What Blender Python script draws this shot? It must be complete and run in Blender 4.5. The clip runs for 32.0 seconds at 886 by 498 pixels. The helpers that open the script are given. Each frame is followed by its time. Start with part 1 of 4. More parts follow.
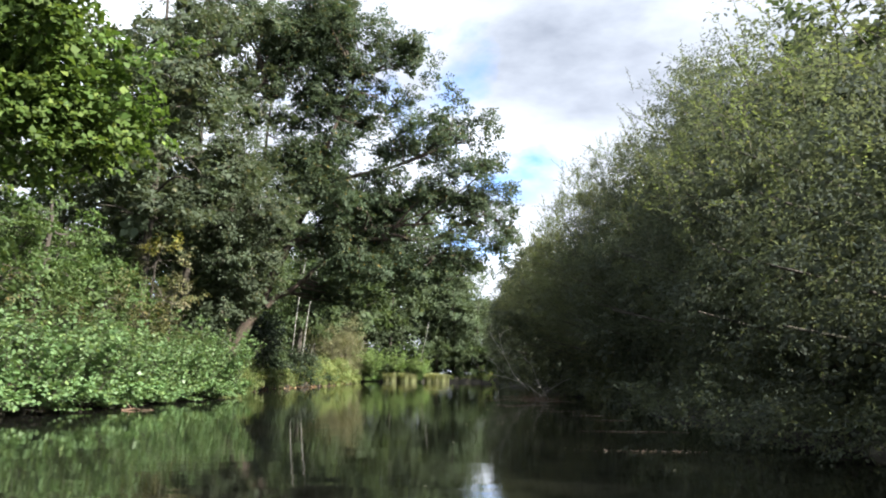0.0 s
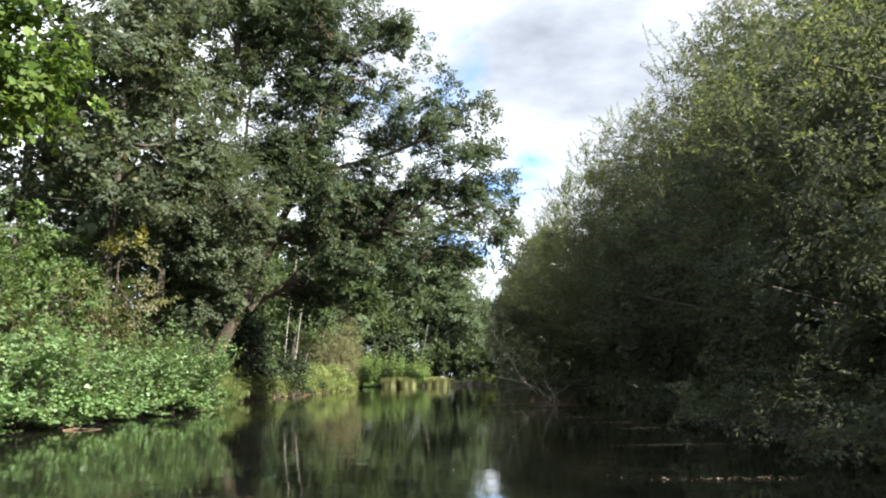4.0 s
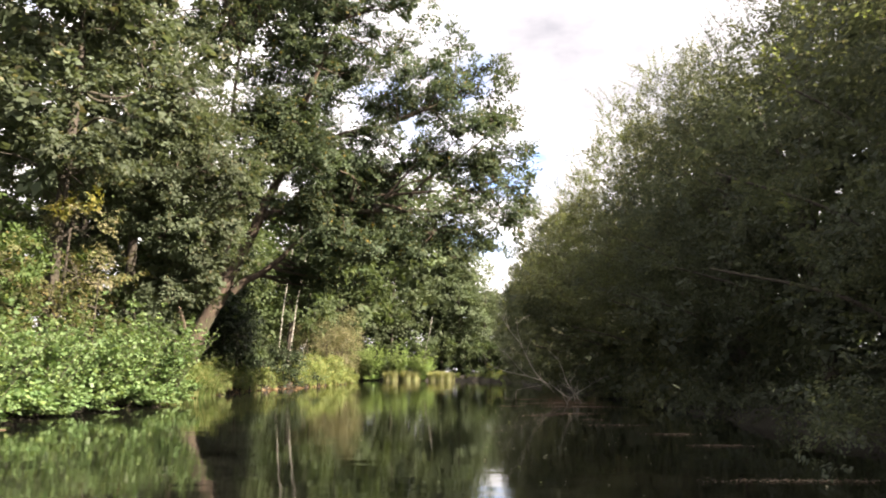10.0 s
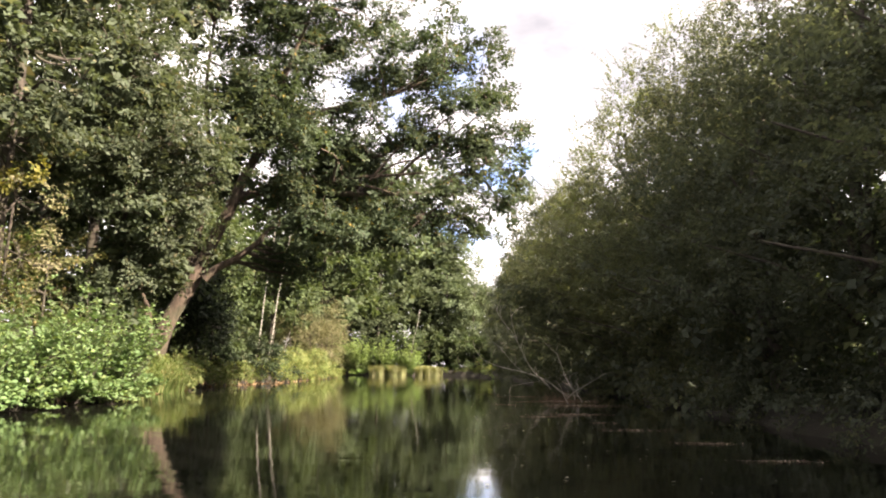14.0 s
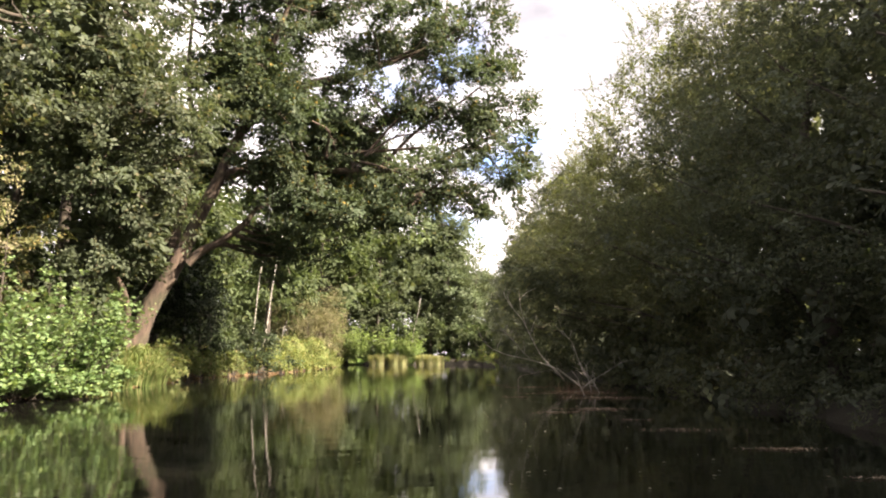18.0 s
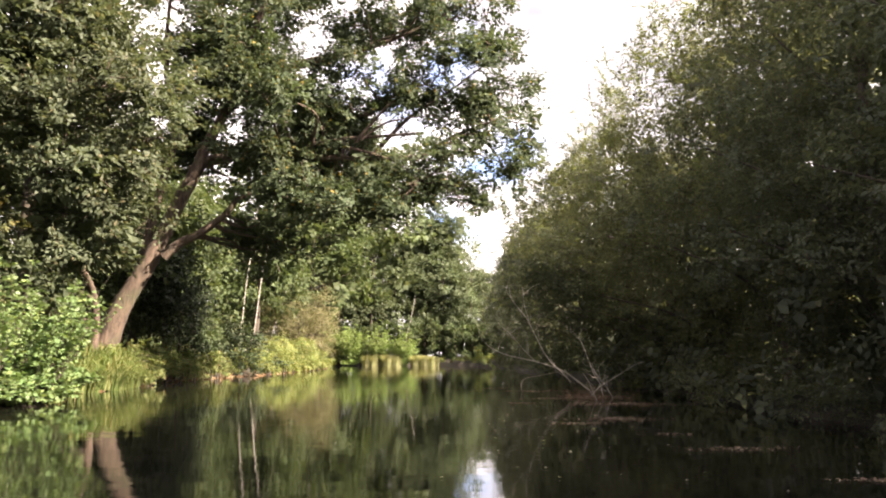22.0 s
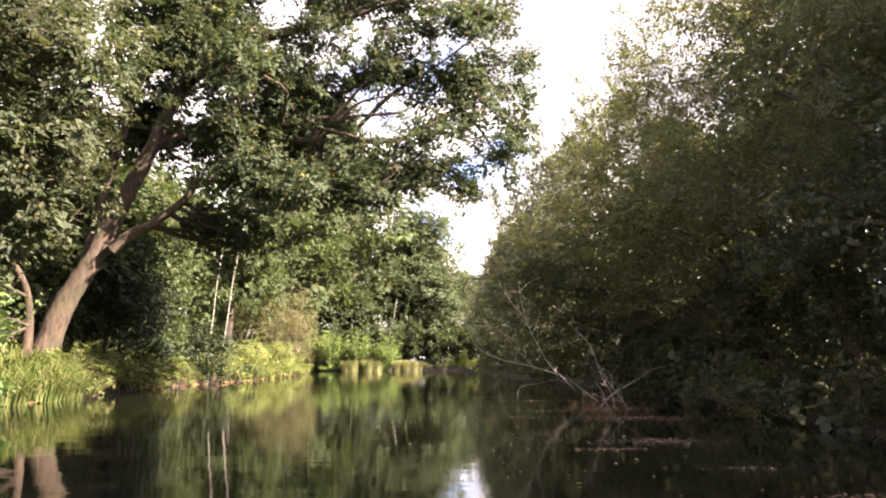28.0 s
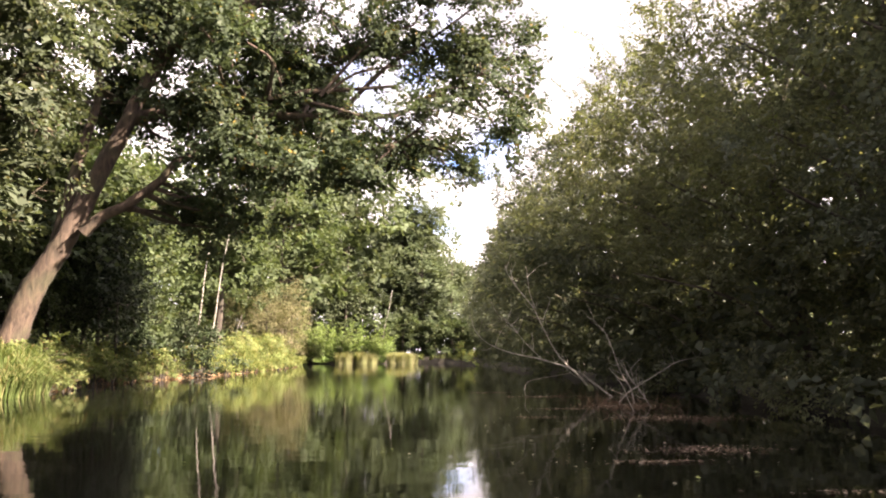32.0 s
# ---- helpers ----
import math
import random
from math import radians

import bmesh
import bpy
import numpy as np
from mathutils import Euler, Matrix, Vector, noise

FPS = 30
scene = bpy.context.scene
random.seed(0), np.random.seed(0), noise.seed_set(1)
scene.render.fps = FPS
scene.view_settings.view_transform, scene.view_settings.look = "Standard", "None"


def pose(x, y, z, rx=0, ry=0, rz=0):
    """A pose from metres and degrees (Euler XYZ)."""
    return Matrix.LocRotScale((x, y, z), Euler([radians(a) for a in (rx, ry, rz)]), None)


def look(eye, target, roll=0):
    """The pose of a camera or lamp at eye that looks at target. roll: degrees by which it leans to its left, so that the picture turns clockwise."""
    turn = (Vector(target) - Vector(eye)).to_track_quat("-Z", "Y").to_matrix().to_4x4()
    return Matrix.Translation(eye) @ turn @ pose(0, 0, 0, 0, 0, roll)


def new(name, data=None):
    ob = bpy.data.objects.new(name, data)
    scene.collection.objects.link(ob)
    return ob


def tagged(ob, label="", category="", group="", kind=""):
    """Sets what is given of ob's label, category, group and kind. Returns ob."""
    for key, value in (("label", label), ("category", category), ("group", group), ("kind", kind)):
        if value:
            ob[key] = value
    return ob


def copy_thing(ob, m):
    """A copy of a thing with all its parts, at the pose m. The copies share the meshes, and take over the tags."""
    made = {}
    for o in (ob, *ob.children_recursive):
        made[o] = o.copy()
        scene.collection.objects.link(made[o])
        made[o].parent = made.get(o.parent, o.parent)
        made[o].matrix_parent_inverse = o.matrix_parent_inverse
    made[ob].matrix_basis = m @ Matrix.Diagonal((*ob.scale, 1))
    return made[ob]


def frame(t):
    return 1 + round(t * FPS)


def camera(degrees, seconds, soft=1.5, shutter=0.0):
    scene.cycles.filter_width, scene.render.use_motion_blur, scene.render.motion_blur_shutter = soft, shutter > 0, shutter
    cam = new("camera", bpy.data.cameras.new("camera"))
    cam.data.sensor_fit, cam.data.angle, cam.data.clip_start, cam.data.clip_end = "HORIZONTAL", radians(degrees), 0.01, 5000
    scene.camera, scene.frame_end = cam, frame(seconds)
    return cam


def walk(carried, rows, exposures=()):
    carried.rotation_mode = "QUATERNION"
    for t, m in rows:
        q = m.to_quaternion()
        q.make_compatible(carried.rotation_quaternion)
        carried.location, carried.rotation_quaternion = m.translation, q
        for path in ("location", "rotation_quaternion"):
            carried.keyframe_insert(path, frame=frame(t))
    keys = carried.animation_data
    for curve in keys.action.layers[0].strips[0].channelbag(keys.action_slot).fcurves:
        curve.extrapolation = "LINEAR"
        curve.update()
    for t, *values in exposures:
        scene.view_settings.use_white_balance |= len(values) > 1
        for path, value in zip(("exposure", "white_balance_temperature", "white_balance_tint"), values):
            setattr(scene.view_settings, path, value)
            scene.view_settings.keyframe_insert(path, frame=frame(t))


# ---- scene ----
cam = camera(59.1, 32.0, soft=2.0)
METRES, EYE, TILT, LEAN, TURN = 20.0, 1.115, 9.05, -0.63, 0.0
ROWS = [
    (0.0, 0.0, 0.0, 0.0, 0.0, 0.0, -0.0),
    (0.5, 0.0006, 0.0213, -0.0034, -0.15, 0.0, -0.0),
    (1.0, 0.0012, 0.0425, -0.0067, -0.35, 0.01, 0.32),
    (1.5, 0.002, 0.0636, -0.0102, -0.44, -0.04, 0.74),
    (2.0, 0.0029, 0.0839, -0.0134, -0.52, -0.02, 0.91),
    (2.5, 0.0032, 0.104, -0.0164, -0.48, 0.1, 1.15),
    (3.0, 0.0039, 0.1246, -0.0197, -0.34, 0.2, 1.43),
    (3.5, 0.0046, 0.1442, -0.0225, -0.17, 0.24, 1.48),
    (5.5, 0.0043, 0.2223, -0.0361, -0.07, 0.15, 1.59),
    (6.0, 0.0049, 0.2408, -0.0389, -0.1, 0.09, 1.7),
    (6.5, 0.0052, 0.259, -0.0418, -0.13, 0.02, 1.78),
    (7.0, 0.0053, 0.2766, -0.0448, -0.09, -0.12, 1.73),
    (7.5, 0.0051, 0.2942, -0.0476, -0.05, -0.28, 1.46),
    (8.0, 0.0049, 0.3118, -0.0505, -0.0, -0.48, 1.1),
    (8.5, 0.0046, 0.329, -0.0532, 0.22, -0.49, 0.84),
    (9.0, 0.0047, 0.3457, -0.0557, 0.38, -0.36, 0.69),
    (9.5, 0.0044, 0.3626, -0.0583, 0.4, -0.13, 0.64),
    (10.0, 0.0043, 0.3793, -0.0609, 0.35, -0.13, 0.52),
    (10.5, 0.004, 0.3959, -0.0634, 0.19, -0.32, 0.19),
    (11.0, 0.0033, 0.412, -0.066, 0.13, -0.44, -0.07),
    (11.5, 0.0029, 0.4283, -0.0684, 0.05, -0.33, -0.31),
    (12.0, 0.0026, 0.4442, -0.0709, -0.12, -0.34, -0.35),
    (12.5, 0.0025, 0.46, -0.0735, -0.36, -0.43, -0.31),
    (13.0, 0.0021, 0.4756, -0.0761, -0.47, -0.34, -0.21),
    (13.5, 0.002, 0.4915, -0.0787, -0.41, -0.37, -0.11),
    (14.0, 0.0026, 0.5059, -0.0809, -0.51, -0.52, 0.08),
    (14.5, 0.0023, 0.5218, -0.0834, -0.58, -0.57, 0.31),
    (16.5, 0.002, 0.582, -0.0932, -0.54, -0.19, 0.6),
    (17.0, 0.0017, 0.597, -0.0959, -0.65, -0.65, 0.63),
    (17.5, 0.0016, 0.6117, -0.0981, -0.56, -1.07, 0.64),
    (18.0, 0.001, 0.6261, -0.1005, -0.49, -1.32, 0.51),
    (18.5, 0.0008, 0.6401, -0.1024, -0.47, -1.3, 0.56),
    (19.0, 0.0007, 0.6546, -0.1046, -0.63, -1.19, 0.61),
    (19.5, 0.0, 0.6685, -0.1069, -0.7, -1.26, 0.65),
    (20.0, 0.0004, 0.6824, -0.1088, -0.85, -1.43, 0.48),
    (20.5, -0.0006, 0.6965, -0.1111, -0.98, -1.58, 0.32),
    (21.0, -0.0009, 0.7095, -0.1129, -0.84, -1.49, 0.39),
    (21.5, -0.0011, 0.7231, -0.1148, -0.81, -1.3, 0.43),
    (22.0, -0.0019, 0.7367, -0.1172, -0.91, -1.29, 0.48),
    (22.5, -0.0018, 0.7504, -0.1194, -1.03, -1.37, 0.57),
    (23.0, -0.002, 0.7637, -0.1215, -1.28, -1.55, 0.66),
    (23.5, -0.0021, 0.7766, -0.1235, -1.44, -1.64, 0.74),
    (24.0, -0.0024, 0.7897, -0.1254, -1.49, -1.61, 0.73),
    (24.5, -0.0027, 0.803, -0.1273, -1.66, -1.67, 0.63),
    (25.0, -0.003, 0.8159, -0.1295, -1.75, -1.66, 0.69),
    (25.5, -0.0032, 0.8287, -0.1313, -1.78, -1.53, 0.73),
    (27.5, -0.0037, 0.8791, -0.139, -2.13, -1.0, 0.54),
    (28.0, -0.004, 0.8918, -0.1413, -2.21, -0.97, 0.45),
    (28.5, -0.0043, 0.9044, -0.1435, -2.18, -1.21, 0.3),
    (29.0, -0.0047, 0.9163, -0.1455, -2.18, -1.44, 0.07),
    (29.5, -0.0051, 0.9281, -0.1473, -2.15, -1.35, -0.12),
    (30.0, -0.006, 0.9394, -0.1491, -2.07, -1.09, 0.09),
    (30.5, -0.006, 0.9518, -0.1507, -2.03, -0.82, 0.37),
    (31.0, -0.0058, 0.9639, -0.1526, -2.2, -0.9, 0.48),
    (31.5, -0.0063, 0.9754, -0.1549, -2.45, -1.26, 0.55),
    (32.0, -0.0068, 0.9872, -0.1569, -2.57, -1.52, 0.41),
]
EXPOSURES = [(0.0, 1.78, 5820, 9), (5.5, 1.92, 6120, 7), (7.5, 2.05, 6400, 10), (9.5, 2.18, 6850, 16), (16.0, 2.28, 7050, 19), (24.0, 2.54, 7150, 24), (32.0, 2.62, 7120, 26)]
walk(cam, [(t, pose(0, 0, EYE, TILT, LEAN, TURN) @ pose(METRES * x, METRES * y, METRES * z, 90 + pitch, roll, yaw)) for t, x, y, z, yaw, pitch, roll in ROWS],
     EXPOSURES)

# ---- world, sun ----
SUN_FROM = Vector((0.87, -0.38, 0.64)).normalized()
SUN_EL = math.asin(SUN_FROM.z)
SUN_AZ = math.atan2(SUN_FROM.x, SUN_FROM.y)


def nodes_of(tree):
    tree.nodes.clear()

    def add(kind, **sets):
        n = tree.nodes.new(kind)
        for k, v in sets.items():
            n.inputs[k.replace("_", " ")].default_value = v
        return n
    return add, tree.links.new


def ramp(add, stops):
    r = add("ShaderNodeValToRGB")
    el = r.color_ramp.elements
    while len(el) < len(stops):
        el.new(0.5)
    for e, (p, c) in zip(el, stops):
        e.position, e.color = p, (*c, 1) if len(c) == 3 else c
    return r


def make_world():
    w = bpy.data.worlds.new("sky")
    scene.world = w
    w.use_nodes = True
    add, link = nodes_of(w.node_tree)
    out = add("ShaderNodeOutputWorld")
    bg = add("ShaderNodeBackground", Strength=0.041)
    sky = add("ShaderNodeTexSky")
    sky.sky_type, sky.sun_disc = "NISHITA", False
    sky.sun_elevation, sky.sun_rotation = SUN_EL, SUN_AZ
    sky.air_density, sky.dust_density = 1.0, 0.6
    co = add("ShaderNodeTexCoord")
    mp = add("ShaderNodeMapping")
    mp.inputs["Scale"].default_value = (1.0, 1.0, 2.3)
    mp.inputs["Location"].default_value = CLOUD_SHIFT
    big = add("ShaderNodeTexNoise", Scale=2.6, Detail=9.0, Roughness=0.56, Distortion=0.35)
    cover = ramp(add, [(0.37, (0, 0, 0)), (0.49, (1, 1, 1))])
    grey = add("ShaderNodeTexNoise", Scale=3.4, Detail=6.0, Roughness=0.55)
    tone = ramp(add, [(0.16, (3.6, 3.75, 4.2)), (0.46, (8.6, 8.6, 8.8)), (0.66, (15.5, 15.4, 15.2))])
    mix = add("ShaderNodeMixRGB")
    link(co.outputs["Generated"], mp.inputs["Vector"])
    link(mp.outputs["Vector"], big.inputs["Vector"])
    link(mp.outputs["Vector"], grey.inputs["Vector"])
    amount = add("ShaderNodeMath")
    amount.operation = "ADD"
    amount.inputs[1].default_value = 0.07
    link(big.outputs["Fac"], amount.inputs[0])
    for way, reach, depth in CLEAR:
        near = add("ShaderNodeVectorMath")
        near.operation = "DOT_PRODUCT"
        near.inputs[1].default_value = Vector(way).normalized()
        link(co.outputs["Generated"], near.inputs[0])
        fall = add("ShaderNodeMapRange", From_Min=math.cos(radians(reach)), From_Max=1.0, To_Min=0.0, To_Max=depth)
        link(near.outputs["Value"], fall.inputs["Value"])
        less = add("ShaderNodeMath")
        less.operation = "SUBTRACT"
        link(amount.outputs["Value"], less.inputs[0])
        link(fall.outputs["Result"], less.inputs[1])
        amount = less
    link(amount.outputs["Value"], cover.inputs["Fac"])
    way, reach, depth = GREY_CLOUD
    near = add("ShaderNodeVectorMath")
    near.operation = "DOT_PRODUCT"
    near.inputs[1].default_value = Vector(way).normalized()
    link(co.outputs["Generated"], near.inputs[0])
    fall = add("ShaderNodeMapRange", From_Min=math.cos(radians(reach)), From_Max=1.0, To_Min=0.0, To_Max=depth)
    link(near.outputs["Value"], fall.inputs["Value"])
    shade = add("ShaderNodeMath")
    shade.operation = "SUBTRACT"
    link(grey.outputs["Fac"], shade.inputs[0])
    link(fall.outputs["Result"], shade.inputs[1])
    link(shade.outputs["Value"], tone.inputs["Fac"])
    link(cover.outputs["Color"], mix.inputs["Fac"])
    clear = add("ShaderNodeMixRGB", Fac=1.0)
    clear.blend_type = "MULTIPLY"
    clear.inputs["Color2"].default_value = (1.9, 2.2, 2.9, 1)
    link(sky.outputs["Color"], clear.inputs["Color1"])
    link(clear.outputs["Color"], mix.inputs["Color1"])
    link(tone.outputs["Color"], mix.inputs["Color2"])
    link(mix.outputs["Color"], bg.inputs["Color"])
    link(bg.outputs["Background"], out.inputs["Surface"])


CLOUD_SHIFT = (0.3, 0.1, 0.0)
CLEAR = [((0.055, 0.98, 0.18), 4.5, 0.14), ((0.092, 0.958, 0.265), 3.5, 0.06), ((0.02, 0.922, 0.387), 4.5, 0.2)]
GREY_CLOUD = ((0.24, 0.88, 0.42), 15, 0.15)
make_world()
sun = new("sun", bpy.data.lights.new("sun", "SUN"))
sun.data.energy, sun.data.angle, sun.data.color = 6.0, radians(0.6), (1.0, 0.91, 0.75)
sun.matrix_world = look(SUN_FROM * 100, (0, 0, 0))


# ---- materials ----
def leaf_material(name, dark, light, odd=None, odd_share=0.06, thin=0.40, rough=0.6, gloss=0.2, shine=(1.15, 1.15, 0.7)):
    """Leaves: each blade with its own tint, shining through from behind."""
    m = bpy.data.materials.new(name)
    m.use_nodes = True
    add, link = nodes_of(m.node_tree)
    out = add("ShaderNodeOutputMaterial")
    geo, info = add("ShaderNodeNewGeometry"), add("ShaderNodeObjectInfo")
    mid = tuple((a + b) / 2 for a, b in zip(dark, light))
    odd = odd or light
    tint = ramp(add, [(0.0, dark), (0.5, mid), (1 - odd_share - 0.03, light), (1 - odd_share + 0.02, odd)])
    link(geo.outputs["Random Per Island"], tint.inputs["Fac"])
    co = add("ShaderNodeTexCoord")
    patch = add("ShaderNodeTexNoise", Scale=0.55, Detail=3.0)
    link(co.outputs["Object"], patch.inputs["Vector"])
    hsv = add("ShaderNodeHueSaturation")
    val = add("ShaderNodeMapRange", From_Min=0.3, From_Max=0.7, To_Min=0.72, To_Max=1.28)
    hue = add("ShaderNodeMapRange", From_Min=0.3, From_Max=0.7, To_Min=0.488, To_Max=0.512)
    link(patch.outputs["Fac"], val.inputs["Value"])
    link(patch.outputs["Fac"], hue.inputs["Value"])
    link(tint.outputs["Color"], hsv.inputs["Color"])
    link(val.outputs["Result"], hsv.inputs["Value"])
    link(hue.outputs["Result"], hsv.inputs["Hue"])
    face = add("ShaderNodeBsdfPrincipled", Roughness=rough)
    link(hsv.outputs["Color"], face.inputs["Base Color"])
    face.inputs["Specular IOR Level"].default_value = gloss
    back = add("ShaderNodeBsdfTranslucent")
    glow = add("ShaderNodeMixRGB", Fac=1.0)
    glow.blend_type = "MULTIPLY"
    glow.inputs["Color2"].default_value = (*shine, 1)
    link(hsv.outputs["Color"], glow.inputs["Color1"])
    link(glow.outputs["Color"], back.inputs["Color"])
    mix = add("ShaderNodeMixShader", Fac=thin)
    link(face.outputs["BSDF"], mix.inputs[1])
    link(back.outputs["BSDF"], mix.inputs[2])
    link(mix.outputs["Shader"], out.inputs["Surface"])
    return m


def bark_material(name, dark, light, scale=(9, 9, 2.2), bump=0.6, spots=None):
    m = bpy.data.materials.new(name)
    m.use_nodes = True
    add, link = nodes_of(m.node_tree)
    out = add("ShaderNodeOutputMaterial")
    bsdf = add("ShaderNodeBsdfPrincipled", Roughness=0.9)
    co, mp = add("ShaderNodeTexCoord"), add("ShaderNodeMapping")
    mp.inputs["Scale"].default_value = scale
    n = add("ShaderNodeTexNoise", Scale=1.0, Detail=8.0, Roughness=0.65, Distortion=0.6)
    big = add("ShaderNodeTexNoise", Scale=0.9, Detail=3.0)
    link(co.outputs["Object"], mp.inputs["Vector"])
    link(mp.outputs["Vector"], n.inputs["Vector"])
    link(co.outputs["Object"], big.inputs["Vector"])
    r = ramp(add, [(0.32, dark), (0.62, light)])
    if spots:
        r = ramp(add, [(0.36, spots), (0.43, dark), (0.6, light)])
    link(n.outputs["Fac"], r.inputs["Fac"])
    moss = add("ShaderNodeMixRGB")
    moss.inputs["Color2"].default_value = (0.055, 0.06, 0.03, 1)
    mf = ramp(add, [(0.5, (0, 0, 0)), (0.68, (0.6, 0.6, 0.6))])
    link(big.outputs["Fac"], mf.inputs["Fac"])
    link(mf.outputs["Color"], moss.inputs["Fac"])
    link(r.outputs["Color"], moss.inputs["Color1"])
    link(moss.outputs["Color"], bsdf.inputs["Base Color"])
    b = add("ShaderNodeBump", Strength=bump, Distance=0.04)
    link(n.outputs["Fac"], b.inputs["Height"])
    link(b.outputs["Normal"], bsdf.inputs["Normal"])
    link(bsdf.outputs["BSDF"], out.inputs["Surface"])
    return m


def soil_material(name, stops, scale=1.6, bump=0.5):
    m = bpy.data.materials.new(name)
    m.use_nodes = True
    add, link = nodes_of(m.node_tree)
    out = add("ShaderNodeOutputMaterial")
    bsdf = add("ShaderNodeBsdfPrincipled", Roughness=0.95)
    co = add("ShaderNodeTexCoord")
    a = add("ShaderNodeTexNoise", Scale=scale, Detail=9.0, Roughness=0.65)
    b = add("ShaderNodeTexNoise", Scale=scale * 14, Detail=5.0, Roughness=0.7)
    link(co.outputs["Object"], a.inputs["Vector"])
    link(co.outputs["Object"], b.inputs["Vector"])
    mx = add("ShaderNodeMixRGB", Fac=0.45)
    link(a.outputs["Fac"], mx.inputs["Color1"])
    link(b.outputs["Fac"], mx.inputs["Color2"])
    r = ramp(add, stops)
    link(mx.outputs["Color"], r.inputs["Fac"])
    link(r.outputs["Color"], bsdf.inputs["Base Color"])
    bp = add("ShaderNodeBump", Strength=bump, Distance=0.05)
    link(b.outputs["Fac"], bp.inputs["Height"])
    link(bp.outputs["Normal"], bsdf.inputs["Normal"])
    link(bsdf.outputs["BSDF"], out.inputs["Surface"])
    return m


def water_material():
    m = bpy.data.materials.new("still_pond_water")
    m.use_nodes = True
    add, link = nodes_of(m.node_tree)
    out = add("ShaderNodeOutputMaterial")
    bsdf = add("ShaderNodeBsdfPrincipled", Roughness=0.035, IOR=1.333)
    co = add("ShaderNodeTexCoord")
    mp = add("ShaderNodeMapping")
    mp.inputs["Scale"].default_value = (1.0, 1.7, 1.0)
    link(co.outputs["Object"], mp.inputs["Vector"])
    fine = add("ShaderNodeTexNoise", Scale=5.0, Detail=3.0, Roughness=0.5)
    slow = add("ShaderNodeTexNoise", Scale=0.9, Detail=2.0)
    murk = add("ShaderNodeTexNoise", Scale=0.35, Detail=4.0)
    link(mp.outputs["Vector"], fine.inputs["Vector"])
    link(mp.outputs["Vector"], slow.inputs["Vector"])
    link(co.outputs["Object"], murk.inputs["Vector"])
    r = ramp(add, [(0.3, (0.005, 0.006, 0.005)), (0.7, (0.010, 0.0095, 0.007))])
    link(murk.outputs["Fac"], r.inputs["Fac"])
    link(r.outputs["Color"], bsdf.inputs["Base Color"])
    h = add("ShaderNodeMath")
    h.operation = "MULTIPLY_ADD"
    h.inputs[1].default_value = 0.16
    link(fine.outputs["Fac"], h.inputs[0])
    link(slow.outputs["Fac"], h.inputs[2])
    b = add("ShaderNodeBump", Strength=0.16, Distance=0.022)
    link(h.outputs["Value"], b.inputs["Height"])
    link(b.outputs["Normal"], bsdf.inputs["Normal"])
    link(bsdf.outputs["BSDF"], out.inputs["Surface"])
    return m


LEAF_OAK = leaf_material("oak_leaves", (0.046, 0.065, 0.038), (0.074, 0.098, 0.055), (0.18, 0.13, 0.03), 0.012)
LEAF_GREY = leaf_material("grey_willow_leaves", (0.057, 0.074, 0.045), (0.088, 0.108, 0.066), (0.14, 0.13, 0.075), 0.04)
LEAF_ALDER = leaf_material("alder_sapling_leaves", (0.088, 0.147, 0.058), (0.160, 0.238, 0.100), (0.20, 0.27, 0.10), 0.08, 0.38, 0.45, 0.35)
LEAF_MAPLE = leaf_material("maple_leaves", (0.052, 0.086, 0.019), (0.092, 0.132, 0.030), (0.14, 0.18, 0.04), 0.08, 0.40)
LEAF_HEDGE = leaf_material("hawthorn_leaves", (0.062, 0.098, 0.033), (0.104, 0.150, 0.053), (0.14, 0.18, 0.06), 0.05)
LEAF_SALLOW = leaf_material("sallow_leaves", (0.058, 0.070, 0.055), (0.092, 0.107, 0.082), (0.13, 0.13, 0.09), 0.03, 0.5, 0.65, 0.1, (1.38, 1.34, 0.74))
# greyer sallow leaves, lightened to paint in the daylight on the middle flank
LEAF_SALLOW_LIT = leaf_material("lit_grey_sallow_leaves", (0.082, 0.095, 0.064), (0.128, 0.142, 0.094), (0.15, 0.15, 0.09), 0.04, 0.5, 0.55, 0.22, (1.4, 1.35, 0.68))
# young shoots, paled and yellowed to paint sunlight along the crest
LEAF_YOUNG_LIT = leaf_material("sunlit_young_sallow_leaves", (0.085, 0.104, 0.050), (0.130, 0.152, 0.077), (0.15, 0.15, 0.08), 0.05, 0.55, 0.6, 0.12, (1.35, 1.36, 0.7))
LEAF_WOOD = leaf_material("woodland_leaves", (0.050, 0.072, 0.033), (0.084, 0.112, 0.050), (0.09, 0.10, 0.04), 0.03)
LEAF_FAR = leaf_material("far_tree_leaves", (0.064, 0.086, 0.047), (0.100, 0.128, 0.070), (0.12, 0.14, 0.07), 0.04)
LEAF_BROWN = leaf_material("withered_brown_leaves", (0.12, 0.115, 0.065), (0.23, 0.205, 0.12), (0.13, 0.15, 0.06), 0.2, 0.3, 0.7)
LEAF_YELLOW = leaf_material("yellowing_leaves", (0.10, 0.105, 0.025), (0.22, 0.19, 0.05), (0.10, 0.12, 0.03), 0.15, 0.4)
# the holly's own dark green, also on the added shade fill behind the oak
LEAF_DARK = leaf_material("holly_and_shade_fill_leaves", (0.015, 0.026, 0.012), (0.036, 0.052, 0.022), (0.055, 0.07, 0.03), 0.05, 0.06, 0.5)
LEAF_OLIVE = leaf_material("olive_scrub_leaves", (0.076, 0.087, 0.037), (0.130, 0.134, 0.059), (0.19, 0.15, 0.06), 0.12, 0.4)
